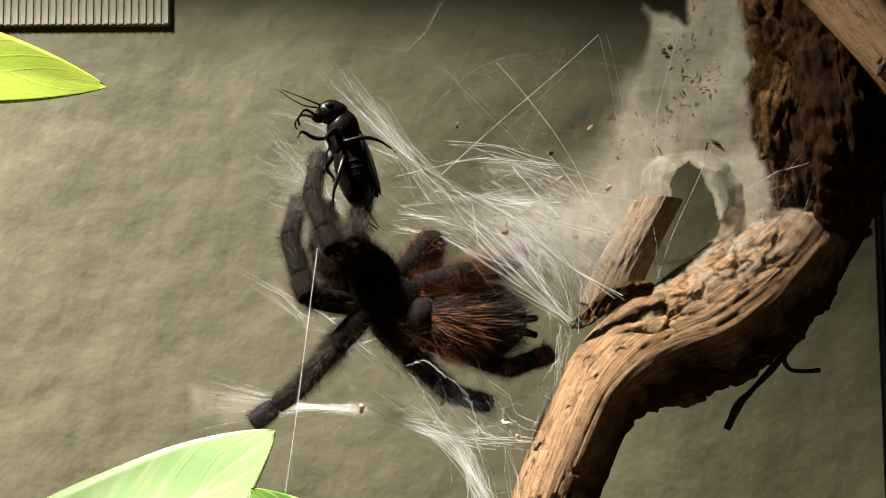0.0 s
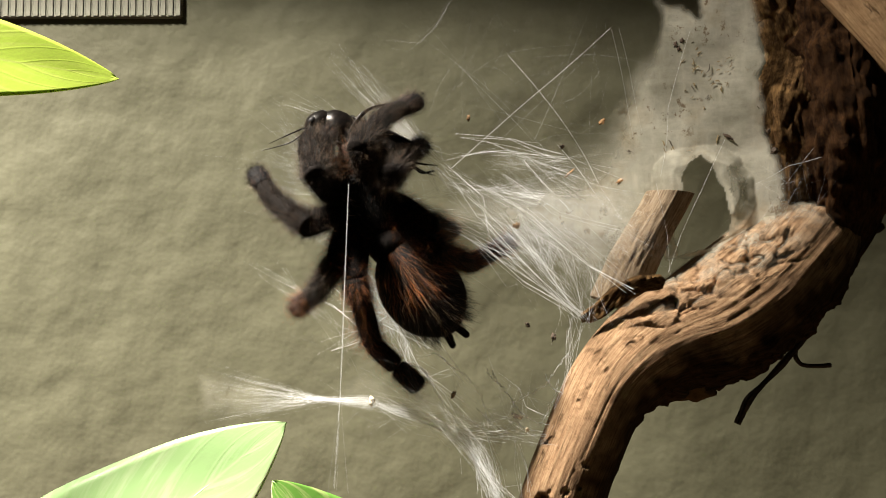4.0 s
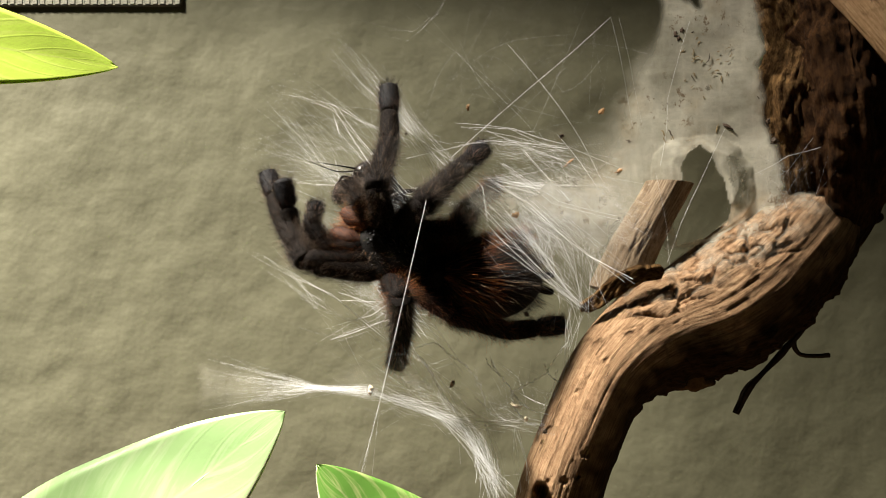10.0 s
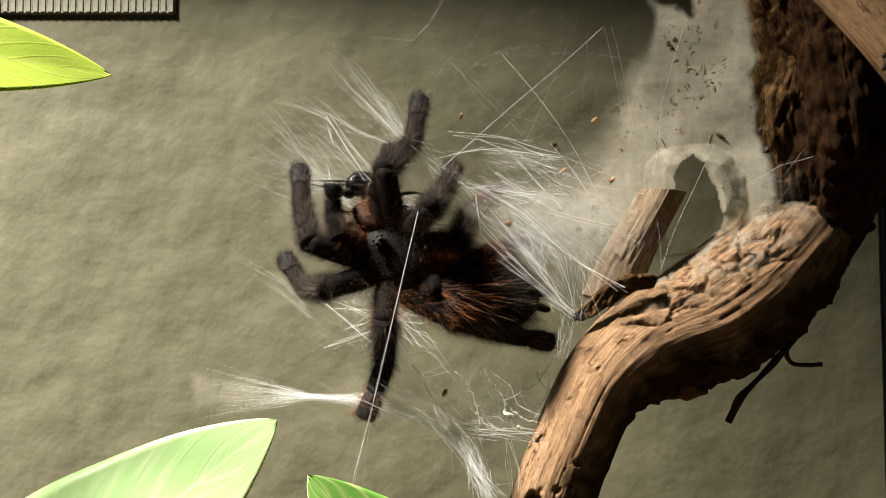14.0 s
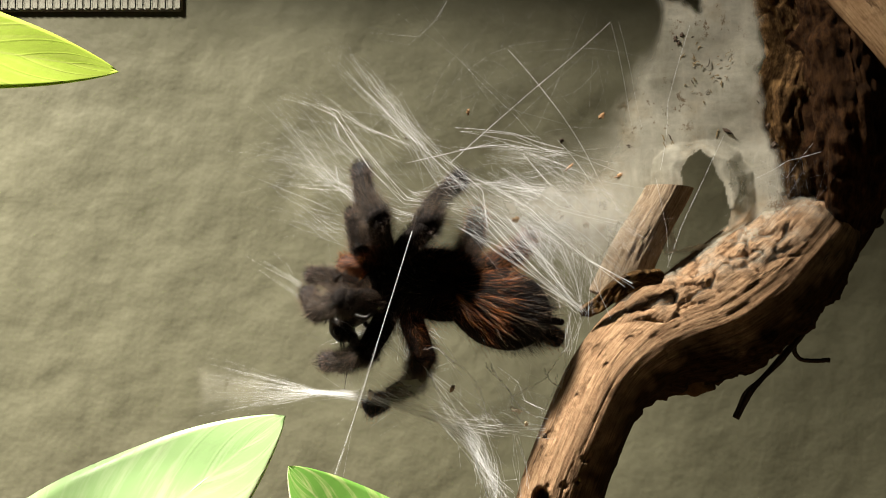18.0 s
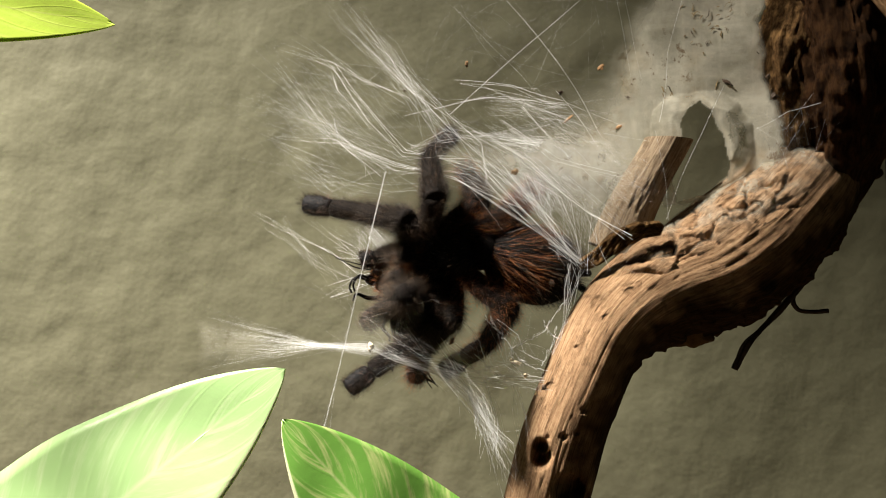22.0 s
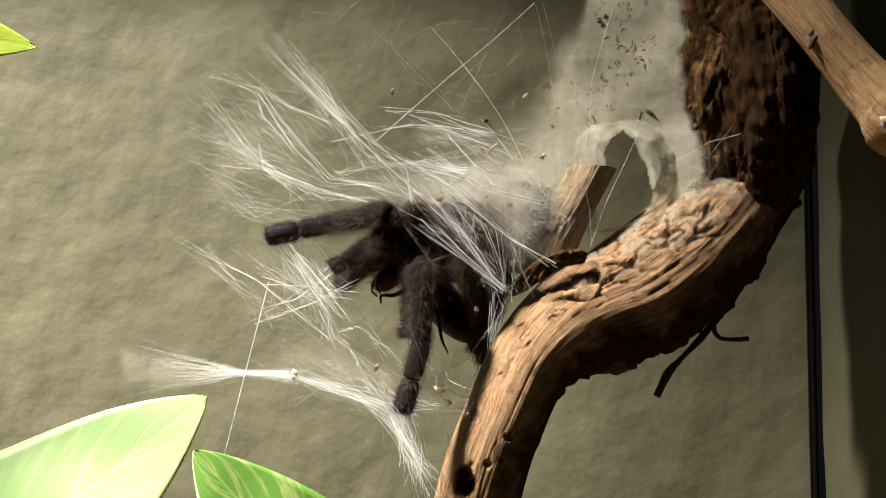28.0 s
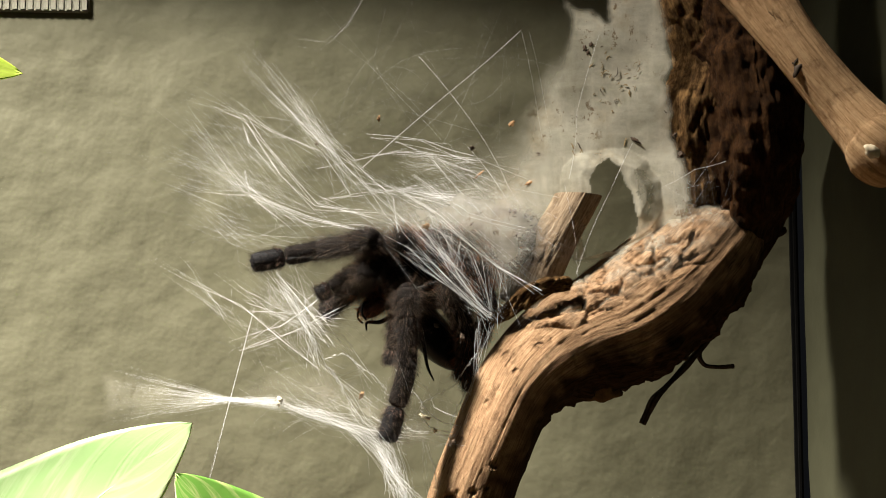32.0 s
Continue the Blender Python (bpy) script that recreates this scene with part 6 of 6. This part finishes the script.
    stance(12.6, (-0.0106, -0.0020, 0.2241), 146, 0, (-61, -10),
           (44, 39, 2, -46, 12, -34), (-19, 56, -4, -52, -11, -41), (-46, 22, 13, -55, -18, -43), (-56, 2, -31, -67, -33, -63), (116, 7, 58, -50, 49, -44), (122, 6, 74, -46, 54, -38), (-154, 47, -150, -47, -153, 2), (-81, 0, -65, -29, -59, -40), (43, 8, 73, -48, 156, -73), (110, 6, 57, -4, 2, -57),
           (-0.0116, 0.0150, 0.2362), 118)
    stance(13, (-0.0095, -0.0020, 0.2246), 140, 0, (-59, -10),
           (40, 36, 8, -49, 19, -41), (-15, 65, 3, -57, 17, -60), (-45, 35, 17, -58, -12, -40), (-52, 2, -23, -69, -16, -67), (114, 28, 71, -58, 38, -44), (142, 22, 102, -49, 104, -14), (-147, 45, -135, -41, -153, 3), (-79, 0, -63, -32, -56, -33), (49, 8, 67, -59, 144, -76), (98, 36, 62, -32, 45, -47),
           (-0.0109, 0.0150, 0.2367), 119)
    stance(14, (-0.0083, -0.0020, 0.2241), 140, 0, (-55, -10),
           (49, 16, 5, -52, 33, -39), (-8, 58, 11, -59, 25, -61), (-54, 41, 20, -52, -8, -45), (-53, 12, -21, -70, -6, -67), (114, 19, 60, -55, 49, -43), (149, 26, 123, -65, 77, -43), (-142, 35, -142, -41, -161, 3), (-78, 0, -65, -36, -59, -32), (42, 8, 33, 9, 22, -44), (112, 35, 56, -35, 40, 8),
           (-0.0107, 0.0150, 0.2361), 127)
    stance(16.5, (-0.0095, -0.0020, 0.2209), 160, 0, (-84, -10),
           (-8, 69, 6, -51, 10, 11), (-34, 47, -2, -49, -26, -44), (-68, 1, 3, -52, -18, -49), (-74, 2, -51, -64, -30, -57), (88, 40, 56, -63, 20, -54), (128, 18, 111, -51, 95, -31), (-143, 44, -166, -48, 159, -29), (-82, 1, -81, -48, -82, -35), (15, 6, 31, -20, 36, -59), (68, 7, 57, -25, 50, -58),
           (-0.0140, 0.0130, 0.2278), 156)
    stance(17, (-0.0093, -0.0020, 0.2189), 168, 0, (-101, -10),
           (4, 57, 39, -55, 49, -42), (-33, 30, -12, -67, -23, -43), (-80, 1, -8, -53, -14, -55), (-87, 2, -65, -60, -36, -58), (86, 58, 87, -61, 8, -59), (142, 32, 99, -66, 67, -53), (-135, 44, 174, -37, 146, -33), (-84, 1, -84, -52, -97, -33), (18, 52, 33, -33, 8, -56), (82, 6, 60, -26, 136, -57),
           (-0.0165, 0.0130, 0.2205), -162)
    stance(18, (-0.0086, -0.0020, 0.2181), 172, 0, (-102, -9),
           (12, 55, 38, -63, 19, -55), (-40, 43, -7, -63, -32, -44), (-90, 1, -16, -54, 0, -55), (-88, 2, -51, -55, -27, -63), (99, 61, 116, -63, 38, -65), (160, 26, 120, -65, 98, -64), (-152, -1, 165, -57, 127, -2), (-83, 2, -94, -44, -106, -49), (38, 55, 24, -36, 23, -55), (82, 17, 74, -55, 89, -54),
           (-0.0171, 0.0130, 0.2166), -138)
    stance(19, (-0.0080, -0.0020, 0.2167), 175, 0, (-100, -9),
           (6, 62, 36, -40, 42, -25), (-36, 51, -10, -52, -35, -48), (-78, 2, -18, -57, -6, -55), (-79, 3, -65, -60, -43, -57), (119, 49, 100, -59, 37, -49), (161, 30, 112, -66, 90, -57), (-118, 21, 177, -47, 159, -31), (-83, 14, -90, -52, -111, -45), (-15, 40, 65, -17, 70, -12), (105, 57, 68, -32, 62, -47),
           (-0.0161, 0.0130, 0.2152), -144)
    stance(20, (-0.0085, -0.0020, 0.2170), 175, 0, (-98, -10),
           (10, 55, 39, -44, 50, -37), (-33, 23, -2, -52, -24, -26), (-69, 3, -22, -58, 0, -59), (-71, 4, -61, -54, -54, -58), (121, 52, 92, -55, 67, -55), (164, 1, 113, -61, 73, -55), (-116, 10, 177, -46, 180, -21), (-72, 2, -96, -48, -124, -45), (-25, 67, 53, 7, 68, 7), (126, 58, 79, -38, 65, -42),
           (-0.0166, 0.0130, 0.2153), -147)
    stance(20.8, (-0.0085, -0.0020, 0.2170), 175, 0, (-98, -10),
           (10, 55, 39, -44, 50, -37), (-33, 23, -2, -52, -24, -26), (-69, 3, -22, -58, 0, -59), (-71, 4, -61, -54, -54, -58), (121, 52, 92, -55, 67, -55), (164, 1, 113, -61, 73, -55), (-116, 10, 177, -46, 180, -21), (-72, 2, -96, -48, -124, -45), (-25, 67, 53, 7, 68, 7), (126, 58, 79, -38, 65, -42),
           (-0.0166, 0.0130, 0.2153), -147)
    stance(21.2, (-0.0058, -0.0020, 0.2167), 176, 0, (-98, -10),
           (14, 61, 38, -45, 50, -39), (-30, 31, -8, -52, -18, -39), (-69, 3, -19, -59, -2, -60), (-72, 4, -62, -57, -54, -58), (115, 46, 91, -55, 71, -60), (158, 2, 125, -60, 87, -42), (-135, 34, 168, -45, -177, -47), (-79, 12, -99, -50, -122, -49), (-15, 67, 52, 6, 71, 7), (119, 54, 78, -38, 76, -43),
           (-0.0138, 0.0130, 0.2155), -147)
    stance(22, (-0.0009, 0.0020, 0.2131), 192, 0, (-118, -17),
           (-6, 70, 63, -50, 67, -28), (-30, 45, -5, -47, -48, -49), (-67, 4, -8, -65, 13, -59), (-84, 4, -52, -62, -54, -68), (116, 76, 110, -67, 109, -70), (168, 49, 116, -40, 114, 5), (168, 47, 125, -37, 156, -55), (-140, 19, 139, -51, 111, -34), (-108, 81, 74, -55, 90, -11), (63, 78, 119, -59, -164, -44),
           (-0.0090, 0.0160, 0.2013), 108)
    stance(22.5, (0.0099, 0.0050, 0.2133), 208, 0, (-102, -18),
           (8, 67, 67, -47, 68, -37), (-9, 53, 18, -35, 22, -25), (-70, 50, 18, -37, 7, -45), (-100, 45, -64, -66, -81, -64), (-165, 52, 130, -44, 123, -47), (-130, 52, 152, -47, 152, -57), (-125, 53, 147, -39, 147, -51), (-144, 50, -171, -66, 112, -77), (28, 55, 105, -40, 93, -29), (165, 52, 125, 0, 117, -50),
           (0.0007, 0.0120, 0.1968), 103)
    stance(23, (0.0099, 0.0070, 0.2178), 213, 0, (-104, -13),
           (-22, 66, 67, -58, 62, -28), (27, 79, 81, -62, 77, -63), (-113, 77, 62, -74, 93, -76), (-124, 14, -97, -56, -111, -67), (-157, 56, 140, -23, 136, -40), (-155, 38, 149, -31, 129, -58), (-138, 44, 134, -46, 141, -51), (-136, 35, 170, -65, 133, -64), (-99, 70, 83, -1, 86, 1), (180, 12, 131, 0, 128, -32),
           (0.0029, 0.0140, 0.2007), 113)
    stance(24, (0.0119, 0.0070, 0.2217), 211, 0, (-108, -14),
           (-32, 59, 46, -52, 59, -25), (104, 70, 99, -64, 93, -70), (-147, 77, 62, -68, 98, -67), (-123, 20, -103, -57, -95, -65), (-121, 60, 141, 0, 131, -31), (-167, 2, 147, -44, 127, -42), (-162, 10, 149, -46, 160, -55), (-136, 45, 172, -65, 132, -69), (-57, 73, 90, -2, 76, 1), (-155, 1, 136, -1, 138, 0),
           (0.0100, 0.0070, 0.2060), 115)
    stance(25, (0.0115, 0.0070, 0.2226), 211, 0, (-119, -14),
           (-1, 62, 62, -50, 73, -6), (114, 59, 107, -68, 100, -56), (-139, 78, 73, -61, 109, -72), (-121, 19, -103, -57, -95, -65), (-87, 68, 144, 0, 135, -21), (-141, 32, 170, -51, 157, -30), (-142, 41, 159, -38, 144, -42), (-126, 47, 168, -61, 127, -56), (14, 71, 86, -21, 101, -33), (-128, 48, 139, -1, 138, 0),
           (0.0154, 0.0040, 0.2075), 130)
    stance(26.8, (0.0131, 0.0070, 0.2232), 211, 0, (-120, -14),
           (-8, 69, 64, -45, 71, 4), (104, 55, 103, -66, 93, -57), (102, 86, 76, -67, 93, -76), (-128, 35, -102, -58, -100, -60), (-73, 84, 148, 0, 133, 3), (-125, 47, 168, -46, 159, -34), (-102, 70, 169, -22, 148, -34), (-114, 55, 173, -53, 137, -58), (3, 65, 92, -1, 88, 0), (-160, 67, 141, -1, 141, 0),
           (0.0151, 0.01, 0.2116), 131)
    stance(32, (0.0131, 0.0070, 0.2232), 211, 0, (-120, -14),
           (-8, 69, 64, -45, 71, 4), (104, 55, 103, -66, 93, -57), (102, 86, 76, -67, 93, -76), (-128, 35, -102, -58, -100, -60), (-73, 84, 148, 0, 133, 3), (-125, 47, 168, -46, 159, -34), (-102, 70, 169, -22, 148, -34), (-114, 55, 173, -53, 137, -58), (3, 65, 92, -1, 88, 0), (-160, 67, 141, -1, 141, 0),
           (0.0151, 0.01, 0.2116), 131)

    times = sorted({round(k * 0.25, 2) for k in range(129)} | {s[0] for s in stances})
    rows = {ob: [] for ob in [spider, abdomen, cricket] + [o for l in limbs for o in l[2]]}
    for t in times:
        j = max(1, min(len(stances) - 1, next((i for i, s in enumerate(stances) if s[0] > t), len(stances) - 1)))
        a, b = stances[j - 1], stances[j]
        k = min(1.0, max(0.0, (t - a[0]) / (b[0] - a[0])))
        k = k * k * (3 - 2 * k) * 0.5 + k * 0.5
        m = body_turn(a[2] + (b[2] - a[2]) * k, a[3] + (b[3] - a[3]) * k).to_4x4()
        m.translation = a[1].lerp(b[1], k)
        rows[spider].append((t, m))
        dirs = [unit(p).slerp(unit(q), k) if unit(p).angle(unit(q)) < 3.1 else unit(p) for p, q in zip(a[4], b[4])]
        rows[abdomen].append((t, along(Vector((0, -0.0100, 0)), dirs[0])))
        for n, (root, span, pieces) in enumerate(limbs):
            p = root.copy()
            for s in range(3):
                d = dirs[1 + n * 3 + s]
                rows[pieces[s]].append((t, along(p, d)))
                p = p + d * span[s]
        turn_by = (b[6] - a[6] + 180) % 360 - 180
        c = pose(0, 0, 0, 0, -(a[6] + turn_by * k), 0) @ pose(0, 0, 0, 196, 0, 0)
        c.translation = a[5].lerp(b[5], k)
        rows[cricket].append((t, c))
    for ob, r in rows.items():
        walk(ob, r)
    # the small leaf that the dragline is tied to gives way as the spider moves
    walk(pulled_leaf, [(t, pose(x, 0, z)) for t, x, z in (
        (0, -0.0047, -0.0013), (2.5, -0.0046, -0.0005), (4.5, 0.0000, -0.0015), (5, 0.0058, -0.0010), (6, 0.0063, -0.0010), (7, 0.0080, -0.0013), (8, 0.0062, -0.0008), (9, 0.0055, -0.0007), (10, 0.0049, -0.0006), (12, 0.0042, -0.0006), (13, 0.0052, -0.0013), (14, 0.0047, -0.0010), (16.5, 0.0039, -0.0006), (17, 0.0023, -0.0005), (18, 0.0002, -0.0001), (19, 0.0001, -0.0001), (20, 0.0000, 0.0000), (21, -0.0005, 0.0001), (22, -0.0010, -0.0002), (22.5, -0.0027, -0.0003), (23, -0.0031, 0.0000), (24, -0.0032, -0.0003), (25, -0.0034, -0.0004), (29, -0.0026, -0.0007), (32, -0.0030, 0.0000))])
    walk(dragline, [(t, along(Vector(a), Vector(b) - Vector(a), (0, -1, 0))) for t, a, b in (
        (0, (-0.0217, -0.0480, 0.2244), (-0.0302, -0.0200, 0.1788)), (2.7, (-0.0217, -0.0480, 0.2244), (-0.0302, -0.0200, 0.1788)),
        (4.5, (-0.0126, -0.0480, 0.2376), (-0.0155, -0.0200, 0.1781)), (5, (-0.0059, -0.0480, 0.2359), (-0.0152, -0.0200, 0.1785)), (6, (-0.0030, -0.0480, 0.2363), (-0.0158, -0.0200, 0.1781)),
        (7, (-0.0033, -0.0480, 0.2336), (-0.0142, -0.0200, 0.1772)), (9, (-0.0034, -0.0480, 0.2301), (-0.0165, -0.0200, 0.1774)), (14, (-0.0036, -0.0480, 0.2294), (-0.0167, -0.0200, 0.1778)),
        (17, (-0.0054, -0.0480, 0.2246), (-0.0192, -0.0200, 0.1812)), (19, (-0.0062, -0.0480, 0.2256), (-0.0227, -0.0200, 0.1787)), (21.2, (-0.0046, -0.0480, 0.2247), (-0.0204, -0.0200, 0.1743)),
        (22.5, (-0.0171, -0.0100, 0.2320), (-0.0296, -0.0100, 0.1769)), (23.5, (-0.0195, 0.0000, 0.2120), (-0.0287, 0.0000, 0.1750)), (26, (-0.0218, 0.0000, 0.2142), (-0.0305, 0.0000, 0.1794)), (32, (-0.0218, 0.0000, 0.2142), (-0.0305, 0.0000, 0.1794)))])


motions()
